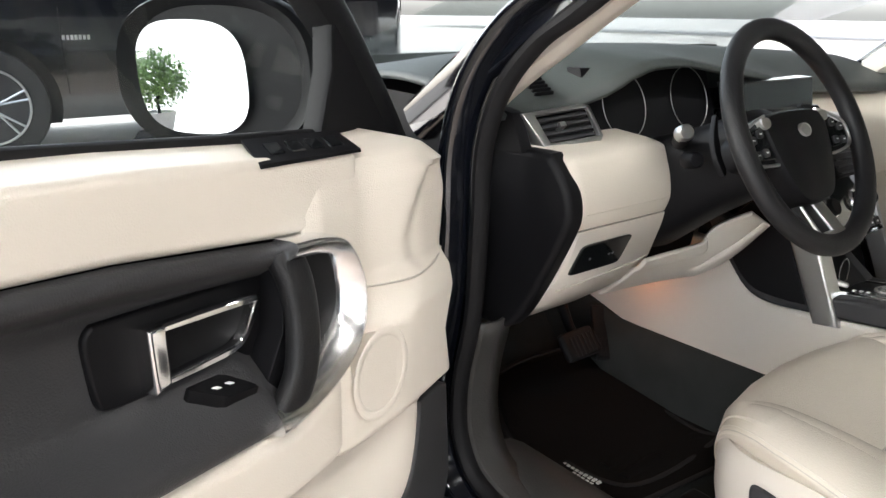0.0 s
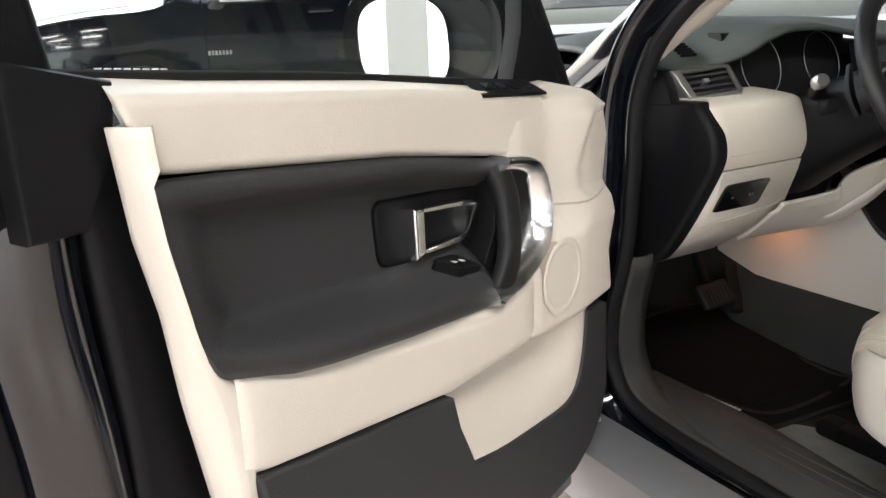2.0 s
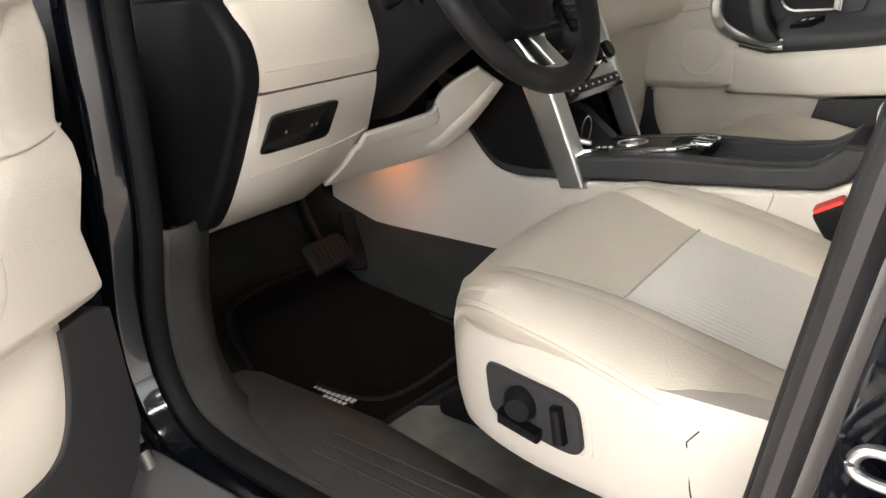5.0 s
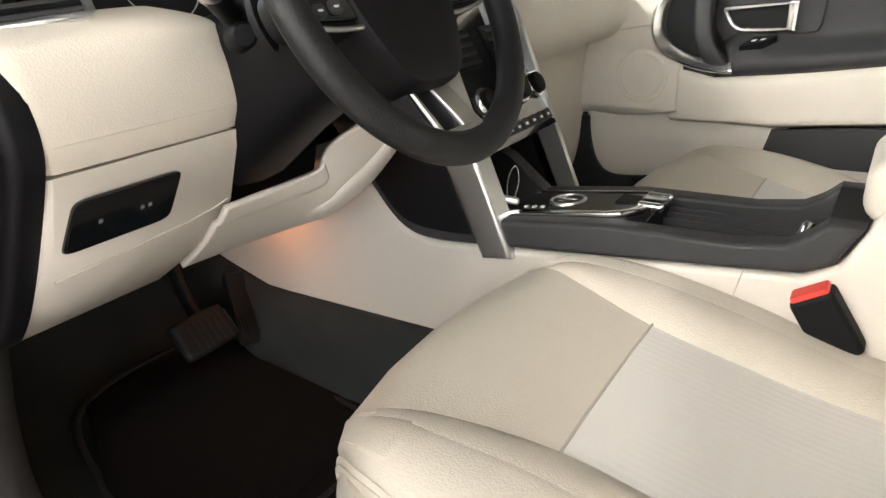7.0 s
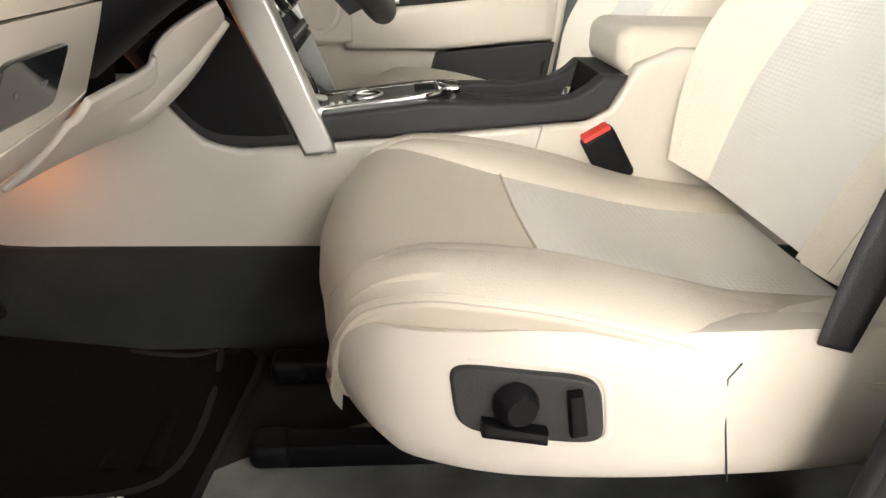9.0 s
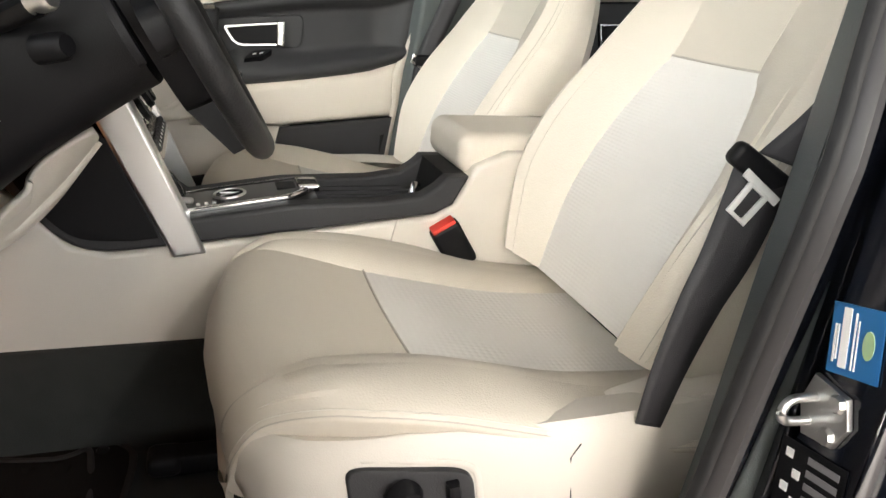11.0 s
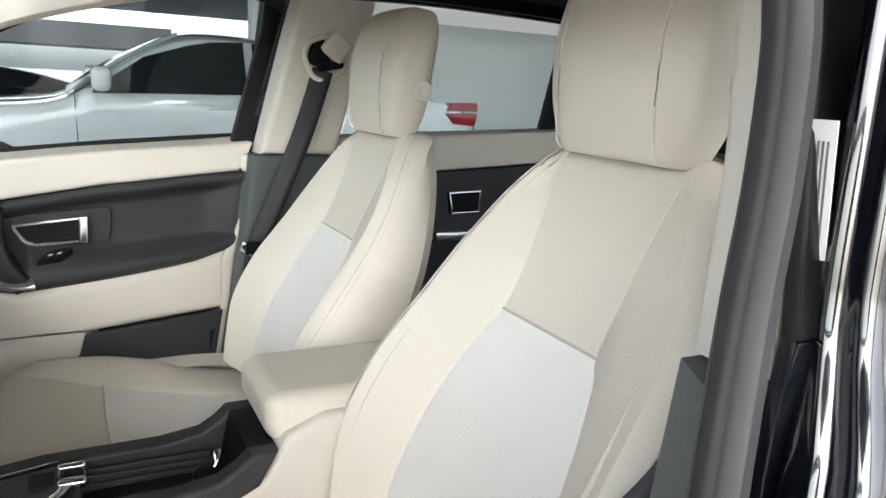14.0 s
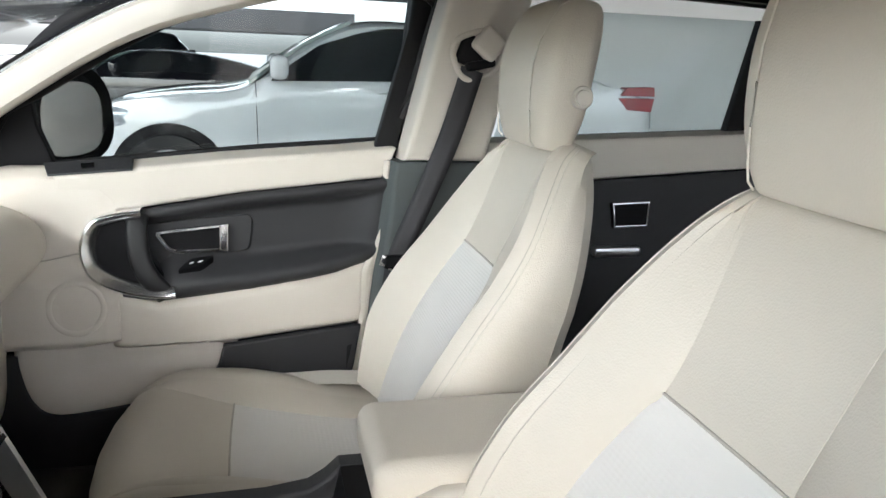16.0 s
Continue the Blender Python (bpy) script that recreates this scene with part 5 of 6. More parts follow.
def carpet(a, b):
    x = -0.66 + 1.32 * a
    y = -0.9 + 2.4 * b
    z = lerp(y, [-0.9, 1.15, 1.3, 1.5], [0.435, 0.435, 0.48, 0.70])
    t = max(0, 1 - max(0, (abs(x) - 0.148)) / 0.034)
    z += 0.16 * t * t * (3 - 2 * t)
    return (x, y, z)


grid("carpet", carpet, 160, 50, CARPET, fl, "", thick=0.01)
part("floor_cover", prism([(-0.625, -0.3), (-0.625, 0.5), (-0.60, 0.84), (-0.56, 0.85), (-0.46, 0.82), (-0.42, 0.76), (-0.36, 0.62), (-0.30, -0.3)], lambda x, y, d: (x, y, d), (0.43, 0.4495), 0.003), FLOORG, fl, "worn grey floor covering")
part("bulkhead", box((0, 1.53, 0.9), (1.4, 0.03, 0.6), 0), CARPET, fl)
mt = thing("floor_mat", (-0.38, 1.0, 0.45), "black carpet floor mat with stitched badge lettering", "floor mat")
mat_out = [(-0.552, 0.85), (-0.53, 0.824), (-0.48, 0.818), (-0.25, 0.792), (-0.20, 0.797), (-0.172, 0.825), (-0.178, 0.88), (-0.182, 1.0), (-0.15, 1.09), (-0.14, 1.16), (-0.20, 1.25), (-0.46, 1.25), (-0.53, 1.12), (-0.558, 1.0)]
mlift = lambda x, y, d: (x, y, d + 0.06 * max(0, (y - 1.12) / 0.13) ** 1.2)
part("mat_body", prism(mat_out, mlift, (0.442, 0.456), 0.005), MATB, mt)
tube("mat_edging", [mlift(x, y, 0.453) for x, y in spline(mat_out, 80, True)], 0.012, 0.008, MATB2, mt, "black bound edge", closed=True)
for k in range(5):
    yy = 1.065 - 0.045 * k
    tube("mat_rib", [(-0.46, yy, 0.456), (-0.34, yy + 0.004, 0.457), (-0.225, yy, 0.456)], 0.024, 0.010, MATB, mt)
tube("mat_panel_edge", [(x, y, 0.4565) for x, y in spline([(-0.48, 0.865), (-0.21, 0.85), (-0.205, 0.90), (-0.21, 1.08), (-0.47, 1.09)], 40, True)], 0.010, 0.006, MATB2, mt, closed=True)
MB = lambda a, b, d: (-0.512 - 0.012 * b, 1.04 - 0.15 * a, 0.4565 + d)
part("badge", prism([(0.17 + 0.15 * math.cos(q), 0.0 + 1.1 * math.sin(q)) for q in np.linspace(0, 6.28, 24, endpoint=False)], MB, (-0.002, 0.0015), 0), GREENB, mt, "pale green woven oval badge")
for k in range(9):
    part("letter_bar", prism([(0.36 + 0.068 * k, -0.45), (0.405 + 0.068 * k, -0.45), (0.405 + 0.068 * k, 0.45), (0.36 + 0.068 * k, 0.45)], MB, (-0.002, 0.0015), 0), WHITEINK, mt)
for k in range(5):
    part("letter_bar", prism([(0.58 + 0.07 * k, 0.85), (0.625 + 0.07 * k, 0.85), (0.625 + 0.07 * k, 1.5), (0.58 + 0.07 * k, 1.5)], MB, (-0.002, 0.0015), 0), WHITEINK, mt)
disc("mat_stud", [(0, 0.004), (0.008, 0.003), (0.010, 0.0)], (-0.53, 0.895, 0.456), (0, 0, 1), BLACKPL, mt)
disc("mat_stud", [(0, 0.004), (0.008, 0.003), (0.010, 0.0)], (-0.195, 0.835, 0.456), (0, 0, 1), BLACKPL, mt)
ped = fitted("brake_pedal", "black ribbed brake pedal")
acc = fitted("accelerator_pedal", "black ribbed accelerator pedal")
ar = Euler((radians(60), radians(14), radians(-8))).to_matrix()
part("pad", box((-0.185, 1.185, 0.572), (0.042, 0.13, 0.014), 0.006, ar), RUBBER, acc)
for k in range(5):
    part("rib", box(Vector((-0.185, 1.185, 0.572)) + ar @ Vector((-0.014 + 0.007 * k, -0.035, 0.008)), (0.003, 0.04, 0.003), 0.001, ar), GREYDARK, acc)
pr = Euler((radians(50), 0, 0)).to_matrix()
part("pad", box((-0.303, 1.145, 0.590), (0.102, 0.066, 0.02), 0.010, pr, 3), RUBBER, ped)
for k in range(7):
    part("rib", box(Vector((-0.303, 1.145, 0.590)) + pr @ Vector((-0.028 + 0.0125 * k, -0.004, 0.0105)), (0.004, 0.044, 0.004), 0.0015, pr), GREYDARK, ped)
tube("arm", [(-0.285, 1.17, 0.58), (-0.275, 1.23, 0.66), (-0.27, 1.30, 0.85)], 0.02, 0.03, BLACKPL, ped, steps=8)

# ---- sill and pillars ----
for sx in (-1, 1):
    prof = [(-0.57, 0.46), (-0.565, 0.49), (-0.60, 0.512), (-0.65, 0.522), (-0.70, 0.516), (-0.735, 0.50), (-0.735, 0.44)]
    v, f = loft([[(-sx * (x - (lerp(y, [0.5, 0.8], [0.045, 0]) if x > -0.62 else lerp(y, [0.5, 0.8], [0.012, 0]) if x > -0.66 else 0)), y, z) for x, z in prof] for y in (-0.9, 0.1, 0.35, 0.5, 0.57, 0.65, 0.72, 0.8, 1.05)])
    put("sill_trim", v, f, SILLP, body, "charcoal sill trim")
    for xx in (0.655, 0.675, 0.695):
        tube("sill_ridge", [(sx * xx, y, lerp(xx, [0.60, 0.65, 0.70], [0.513, 0.523, 0.517])) for y in (-0.3, 0.25, 0.8)], 0.004, 0.0022, SILLP, body)
    tube("door_hinge", [(sx * 0.815, 1.035, 0.53), (sx * 0.82, 1.0, 0.505), (sx * 0.83, 0.96, 0.475)], 0.02, 0.022, SATIN, body, "silver door hinge arm", power=3)
    part("hinge_clip", box((sx * 0.822, 1.0, 0.506), (0.026, 0.012, 0.03), 0.002), BLACKPL, body)
    prof = [(-0.74, 0.475), (-0.76, 0.47), (-0.775, 0.455), (-0.786, 0.455), (-0.792, 0.45), (-0.792, 0.36), (-0.74, 0.36)]
    v, f = loft([[(-sx * x, y, z) for x, z in prof] for y in (-1.2, 0.0, 0.6, 1.1)])
    put("sill", v, f, PAINT, body)
    prof = [(-0.788, 0.44), (-0.794, 0.492), (-0.802, 0.499), (-0.84, 0.497), (-0.876, 0.488), (-0.886, 0.482), (-0.892, 0.472), (-0.884, 0.445), (-0.845, 0.36), (-0.80, 0.26)]
    v, f = loft([[(-sx * x, y, z) for x, z in prof] for y in (-1.2, 0.0, 0.6, 1.25)])
    put("sill_cladding", v, f, GREYPL, body, "grey plastic sill cladding")
    # B pillar
    bp = lambda x: (lambda y, z, d: (x + d, y, z))
    low_p = [(0.232, 0.55), (0.205, 0.72), (0.183, 0.9), (0.163, 1.06), (0.150, 1.168), (-0.075, 1.168), (-0.10, 0.9), (-0.10, 0.50)]
    part("pillar_trim", prism(low_p, lambda y, z, d: (d, y - (0.033 if abs(d) < 0.70 and y > 0.1 else 0), z), (sx * 0.735, sx * 0.672), 0.010, 3), PILLARG, body, "slate grey lower pillar trim")
    up_p = [(0.112, 1.170), (0.085, 1.30), (0.06, 1.43), (0.04, 1.52), (-0.14, 1.52), (-0.115, 1.40), (-0.075, 1.170)]
    part("pillar_trim", prism(up_p, lambda y, z, d: (d - sx * max(0, z - 1.2) * 0.22, y - (0.008 if abs(d) < 0.70 and y > 0.0 else 0), z), (sx * 0.735, sx * 0.668), 0.014, 3), IVORYPL, body, "ivory upper pillar trim")
    if sx > 0:
        part("pillar_seal", prism([(0.118, 1.168), (0.165, 1.168), (0.075, 1.5), (0.03, 1.5)], yz, (sx * 0.755, sx * 0.728), 0.004), RUBBER, body, "black pillar seal strip")
    rear = [(0.117, 0.50), (0.087, 0.88), (0.074, 1.05), (0.065, 1.17), (0.053, 1.32), (0.039, 1.5), (-0.09, 1.5), (-0.08, 0.5)]
    part("pillar", prism([(y - 0.03, z) for y, z in rear[:6]] + rear[6:], yz, (sx * 0.735, sx * 0.83), 0.012, 3), GLOSSBLACK, body, "black painted pillar")
    rows = []
    for z in np.linspace(0.5, 1.5, 45):
        r1 = lerp(z, [0.95, 1.03, 1.11, 1.2, 1.25, 1.5], [0.762, 0.757, 0.755, 0.744, 0.740, 0.725])
        r2 = lerp(z, [0.5, 0.88, 0.97, 1.05, 1.12, 1.18, 1.23, 1.5], [0.815, 0.812, 0.797, 0.789, 0.786, 0.774, 0.767, 0.752])
        up = lerp(z, [0.93, 1.05], [0.0, 0.004])
        prof = [(0.70, -0.03), (0.722, -0.012), (0.732, -0.002), (r1 - 0.011, 0.0), (r1 - 0.006, up * 0.3), (r1 - 0.003, up), (r1, up * 1.1), (r1 + 0.003, up * 0.6), (r1 + 0.006, -up * 0.6), ((r1 + r2) / 2, -up * 0.8), (r2 - 0.008, 0.0), (r2 - 0.005, 0.003), (r2 - 0.002, 0.005), (r2 + 0.001, 0.003), (r2 + 0.004, -0.004), (r2 + 0.006, -0.014), (r2 + 0.008, -0.036), (r2 + 0.020, -0.040), (r2 + 0.024, -0.022), (r2 + 0.05, -0.024), (r2 + 0.12, -0.05)]
        w = lerp(z, [1.0, 1.2], [1.0, 0.25])
        rows.append([(sx * (x + 0.042 * w), 0.118 - 0.079 * (z - 0.5) + 0.053 * w + d - 0.001, z + 0.034 * w) for x, d in prof])
    k = len(rows[0])
    put("pillar_skin", [p for r in rows for p in r], [(i * k + j, i * k + j + 1, i * k + k + j + 1, i * k + k + j) for i in range(44) for j in range(k - 1)], PAINT, body, "glossy black pressed pillar skin")
    part("pillar_flange", prism([(0.16, 0.55), (0.14, 0.72), (0.12, 0.9), (0.11, 1.03), (0.104, 1.14), (0.0957, 1.2), (-0.07, 1.2), (-0.07, 0.55)], yz, (sx * 0.737, sx * 0.750), 0.003), PAINT, body)
    part("pillar_flange", prism([(0.0957, 1.2), (0.08, 1.30), (0.055, 1.43), (0.035, 1.52), (-0.14, 1.52), (-0.07, 1.2)], lambda y, z, d: (d - sx * (z - 1.2) * 0.22, y, z), (sx * 0.737, sx * 0.750), 0.003), GLOSSBLACK, body)
    # rear door
    rd = [(0.045, 0.45), (0.035, 0.9), (-0.02, 1.15), (-0.95, 1.22), (-1.05, 0.9), (-0.8, 0.5)]
    part("rear_door_skin", prism(rd, yz, (sx * 0.80, sx * 0.955), 0.02, 3), PAINT, body)
    part("rear_trim", prism([(-0.09, 1.209), (-0.95, 1.25), (-0.95, 1.165), (-0.40, 1.128), (-0.09, 1.11)], yz, (sx * 0.80, sx * 0.705), 0.012), IVORYPL, body, "ivory rear door top trim")
    part("rear_trim_low", prism([(-0.09, 1.108), (-0.40, 1.126), (-0.95, 1.163), (-0.95, 0.5), (-0.09, 0.5)], yz, (sx * 0.80, sx * 0.715), 0.012), CHARCOAL, body, "charcoal rear door trim")
    part("rear_window", prism([(-0.12, 1.2), (-0.20, 1.5), (-0.85, 1.5), (-0.95, 1.25)], yz, (sx * 0.775, sx * 0.778), 0), PAPER, body, "rear side window glass").visible_shadow = False
    tube("roof_rail", [(sx * 0.70, 0.25, 1.55), (sx * 0.69, -0.3, 1.57), (sx * 0.69, -1.0, 1.55)], 0.09, 0.08, PAINT, body, steps=10)
    tube("screen_pillar", [(sx * 0.76, 1.12, 1.12), (sx * 0.74, 0.95, 1.245), (sx * 0.71, 0.62, 1.44), (sx * 0.68, 0.25, 1.55)], 0.06, 0.07, PAINT, body, "black windscreen pillar", steps=24, power=3)
    tube("pillar_trim", [(sx * 0.70, 1.05, 1.15), (sx * 0.69, 0.93, 1.24), (sx * 0.665, 0.62, 1.43), (sx * 0.64, 0.25, 1.535)], 0.05, 0.06, IVORYPL, body, "ivory windscreen pillar trim", steps=24, power=3)
part("roof", prism([(0.45, 1.50), (0.25, 1.57), (-0.6, 1.62), (-1.6, 1.55), (-1.6, 1.58), (-0.6, 1.66), (0.25, 1.61), (0.5, 1.51)], yz, (-0.70, 0.70), 0), PAINT, body)
part("headliner", prism([(0.44, 1.49), (0.25, 1.555), (-0.6, 1.60), (-1.6, 1.535), (-1.6, 1.545), (-0.6, 1.615), (0.25, 1.567), (0.46, 1.498)], yz, (-0.69, 0.69), 0), IVORYPL, body, "ivory headliner")
part("windscreen", prism([(-0.74, 0), (0.74, 0), (0.66, 1), (-0.66, 1)], lambda x, b, d: (x, 1.56 - 1.08 * b, 1.16 + 0.36 * b + 0.05 * math.sin(b * 3.1416) + d), (0.0, 0.004), 0), GLASS, body, "windscreen glass").visible_shadow = False

for sx in (-1, 1):
    part("rear_handle", prism([(-0.50, 1.075), (-0.40, 1.07), (-0.41, 1.01), (-0.50, 1.012)], yz, (sx * 0.716, sx * 0.708), 0.004), BLACKPL, body, "black rear door handle cup")
    tube("rear_handle_frame", [(sx * 0.706, y, z) for y, z in [(-0.496, 1.072), (-0.404, 1.068), (-0.414, 1.013), (-0.496, 1.015)]], 0.010, 0.008, CHROME, body, "chrome handle frame", up=(1, 0, 0), closed=True)
    part("rear_pull", box((sx * 0.70, -0.42, 0.955), (0.03, 0.12, 0.025), 0.008), SATIN, body)
    part("rear_window_post", prism([(-0.70, 1.22), (-0.76, 1.5), (-0.85, 1.5), (-0.80, 1.22)], yz, (sx * 0.77, sx * 0.75), 0.006), BLACKPL, body)
sec = lambda y, w, z0, z1: [(a, y, b) for a, b in [(0, z1), (w * 0.6, z1 - 0.01), (w * 0.88, z1 - 0.05), (w, z1 - 0.2), (w, z0 + 0.2), (w * 0.95, z0), (0, z0)] + [(-w * 0.95, z0), (-w, z0 + 0.2), (-w, z1 - 0.2), (-w * 0.88, z1 - 0.05), (-w * 0.6, z1 - 0.01)]]
v, f = loft([sec(*r) for r in [(1.58, 0.90, 0.30, 1.10), (1.9, 0.93, 0.28, 1.06), (2.4, 0.93, 0.28, 1.0), (2.62, 0.86, 0.35, 0.9), (2.7, 0.7, 0.42, 0.72)]])
put("front_end", v, f, PAINT, body)
for sx in (-1, 1):
    part("front_wing", prism([(1.06, 0.46), (1.05, 1.02), (1.12, 1.10), (1.6, 1.09), (1.6, 0.36), (1.2, 0.36)], yz, (sx * 0.80, sx * 0.90), 0.03, 3), PAINT, body)
v, f = loft([sec(*r) for r in [(-1.0, 0.92, 0.30, 1.22), (-1.5, 0.93, 0.3, 1.5), (-1.85, 0.88, 0.35, 1.4), (-1.95, 0.8, 0.45, 0.9)]])
put("rear_end", v, f, PAINT, body)
for sx in (-1, 1):
    for y in (1.95, -0.79 - 0.6):
        disc("wheel", [(0, 0.03), (0.2, 0.03), (0.23, 0.02), (0.34, 0.02), (0.365, -0.01), (0.365, -0.2), (0, -0.2)], (sx * 0.93, y, 0.366), (sx, 0, 0), TYRE, body, "black road wheel", 40)

# ---- belts and buckles ----
def ribbon(name, path, width, across, material, parent, label="", thick=0.003, taper=1.0):
    p = spline(path, 30)
    rows = []
    for i, c in enumerate(p):
        w = Vector(across[0]).lerp(Vector(across[1]), i / 29).normalized() * width / 2 * (1 + (taper - 1) * i / 29)
        rows.append([Vector(c) - w, Vector(c) - w * 0.4 + Vector((0, 0.001, 0)), Vector(c) + w * 0.4 + Vector((0, 0.001, 0)), Vector(c) + w])
    ob = put(name, [q for r in rows for q in r], [(i * 4 + j, i * 4 + j + 1, i * 4 + 5 + j, i * 4 + 4 + j) for i in range(29) for j in range(3)], material, parent, label)
    md = ob.modifiers.new("thick", "SOLIDIFY")
    md.thickness = thick
    return ob


def belt(sx, dz, drop):
    b = fitted("seat_belt", "dark grey seat belt hanging from the pillar")
    f = lambda x, y, z: (sx * x, y, z + dz)
    if not drop:
        ribbon("webbing", [f(0.60, -0.016, 1.365), f(0.645, 0.016, 1.217), f(0.658, 0.072, 1.068), f(0.665, 0.115, 0.95), f(0.67, 0.13, 0.8), f(0.67, 0.14, 0.62)], 0.046, ((sx * 0.3, 0.9, 0.3), (sx * 0.3, 0.9, 0.2)), BELT, b)
        part("tongue_grip", box(f(0.655, 0.12, 0.955), (0.022, 0.055, 0.03), 0.007, None, 3), BLACKPL, b, "black plastic tongue grip")
        tube("tongue", [f(0.648, y, z) for y, z in [(0.125, 0.955), (0.15, 0.97), (0.155, 0.955), (0.13, 0.94)]], 0.008, 0.004, CHROME, b, "steel belt tongue", up=(1, 0, 0), closed=True)
        guides(b, f, sx)
        return
    ribbon("webbing", [f(0.605, -0.030, 1.37), f(0.650, 0.022, 1.22), f(0.668, 0.070, 1.09), f(0.650, 0.125, 1.01)], 0.05, ((-sx * 0.4, 0.8, 0.2), (-sx * 0.5, 0.8, 0.25)), BELT, b)
    ribbon("webbing", [f(0.645, 0.140, 1.0), f(0.655, 0.170, 0.92), f(0.660, 0.198, 0.86), f(0.664, 0.222, 0.79), f(0.668, 0.238, 0.728)], 0.060, ((-sx * 0.5, 0.85, 0.3), (-sx * 0.1, 0.9, 0.2)), BELT, b, taper=0.5)
    t = Euler((radians(32), 0, radians(sx * 16))).to_matrix()
    part("tongue_grip", box(f(0.640, 0.142, 0.999), (0.022, 0.076, 0.026), 0.008, t, 3), BLACKPL, b, "black plastic tongue grip")
    e2 = Vector((0.0, 0.62, -0.79)).normalized()
    e1 = Vector((-sx * 0.2, 0.85, 0.53))
    e1 = (e1 - e2 * e1.dot(e2)).normalized()
    out = e1.cross(e2) * (1 if e1.cross(e2).y > 0 else -1)
    c = Vector(f(0.636, 0.157, 0.967)) + out * 0.018
    tube("tongue_bar", [c + e1 * a - e2 * 0.02 for a in (-0.024, 0.0, 0.024)], 0.010, 0.004, STEELW, b, "bright steel belt tongue", up=out, power=4)
    rect = [c + e1 * a + e2 * d for a, d in [(-0.011, -0.016), (0.011, -0.016), (0.010, 0.018), (-0.010, 0.018)]]
    tube("tongue", rect, 0.008, 0.004, STEELW, b, "bright steel belt tongue", up=out, closed=True, power=4)
    guides(b, f, sx)


def guides(b, f, sx):
    """Belt loop and its moulded cover high on the pillar."""
    ring = [f(0.606, -0.024 + y * 0.94 + z * 0.34, 1.392 + z * 0.94 - y * 0.34) for y, z in oval(0.092, 0.088, 30, 3.0)]
    tube("guide_rim", ring, 0.012, 0.010, IVORYPL, b, "ivory rim round the belt slot", up=(1, 0, 0), closed=True)
    part("belt_guide", box(f(0.618, -0.020, 1.398), (0.026, 0.062, 0.06), 0.012, Euler((radians(20), 0, 0)).to_matrix(), 3), BLACKPL, b, "black belt guide loop")
    part("guide_lip", box(f(0.603, -0.032, 1.374), (0.024, 0.062, 0.018), 0.007, Euler((radians(-12), 0, 0)).to_matrix(), 3), BLACKPL, b)
    part("guide_cover", box(f(0.602, -0.048, 1.415), (0.034, 0.056, 0.056), 0.010, Euler((radians(40), 0, 0)).to_matrix(), 3), IVORYPL, b, "ivory belt guide cover")


belt(-1, 0.0, True)
belt(1, 0.0, False)
for dx in (0.0, 0.34):
    bk = fitted("belt_buckle", "black belt buckle with red release button")
    r = Euler((radians(-32), radians(-6), 0)).to_matrix()
    c = Vector((-0.150 + dx * 0.88, 0.288, 0.748 - dx * 0.2))
    part("buckle_body", box(c, (0.03, 0.05, 0.082), 0.007, r, 3), BLACKPL, bk)
    part("release_button", box(c + r @ Vector((0, 0.0, 0.041)), (0.024, 0.042, 0.010), 0.003, r), RED, bk, "red release button")

# ---- pillar labels and striker ----
shut = lambda x, z: 0.118 - 0.079 * (z - 0.5)
PS = lambda x, z, d: (x - 0.042, shut(x, z) + 0.053 + d, z + 0.034)  # forward face of the pillar
st = fitted("sticker", "blue service sticker with white print on the pillar")
c0, e1, e2 = Vector((-0.692, 0, 0.878)), Vector((-0.052, 0, 0.012)), Vector((-0.014, 0, -0.062))
flat = lambda a, b, d: PS((c0 + e1 * a + e2 * b).x - 0.035, (c0 + e1 * a + e2 * b).z, d)
part("sheet", prism([(0, 0), (1, 0), (1, 1), (0, 1)], flat, (0.0, 0.0015), 0), BLUE, st)
for a0, a1, b0, b1 in [(0.22, 0.38, 0.05, 0.9), (0.08, 0.12, 0.3, 0.85), (0.14, 0.17, 0.3, 0.8), (0.46, 0.49, 0.1, 0.9), (0.53, 0.55, 0.2, 0.9)]:
    part("print_bar", prism([(a0, b0), (a1, b0), (a1, b1), (a0, b1)], flat, (0.001, 0.0022), 0), WHITEINK, st)
part("badge", prism([(0.76 + 0.11 * math.cos(q), 0.5 + 0.2 * math.sin(q)) for q in np.linspace(0, 6.28, 20, endpoint=False)], flat, (0.001, 0.0024), 0), GREENB, st)
sk = fitted("door_striker", "bright steel door striker bolted to the pillar")
base = lambda x, z, d: PS(x, z, d)
part("plate", prism([(-0.735, 0.81), (-0.775, 0.805), (-0.785, 0.78), (-0.775, 0.755), (-0.74, 0.75), (-0.728, 0.78)], base, (0.0, 0.006), 0.002), SATIN, sk)
tube("loop", [PS(-0.744, 0.790, 0.004), PS(-0.742, 0.789, 0.030), PS(-0.742, 0.777, 0.038), PS(-0.742, 0.767, 0.030), PS(-0.744, 0.766, 0.004)], 0.009, 0.009, SATIN, sk, steps=16)
for z in (0.797, 0.764):
    disc("bolt", [(0, 0.006), (0.007, 0.006), (0.009, 0.003), (0.009, 0.0)], PS(-0.768, z, 0.005), (0, 1, 0), SATIN, sk, "", 8)
ws = fitted("paper_sticker", "white paper sticker with printed lines on the pillar")
wp = lambda a, b, d: (-0.716 - 0.02 * a - 0.006 * (1 - b), 0.072 + d, 1.25 + 0.088 * b)
part("sheet", prism([(0, 0), (1, 0), (1, 1), (0, 1)], wp, (0.0, 0.0015), 0), WHITEINK, ws)
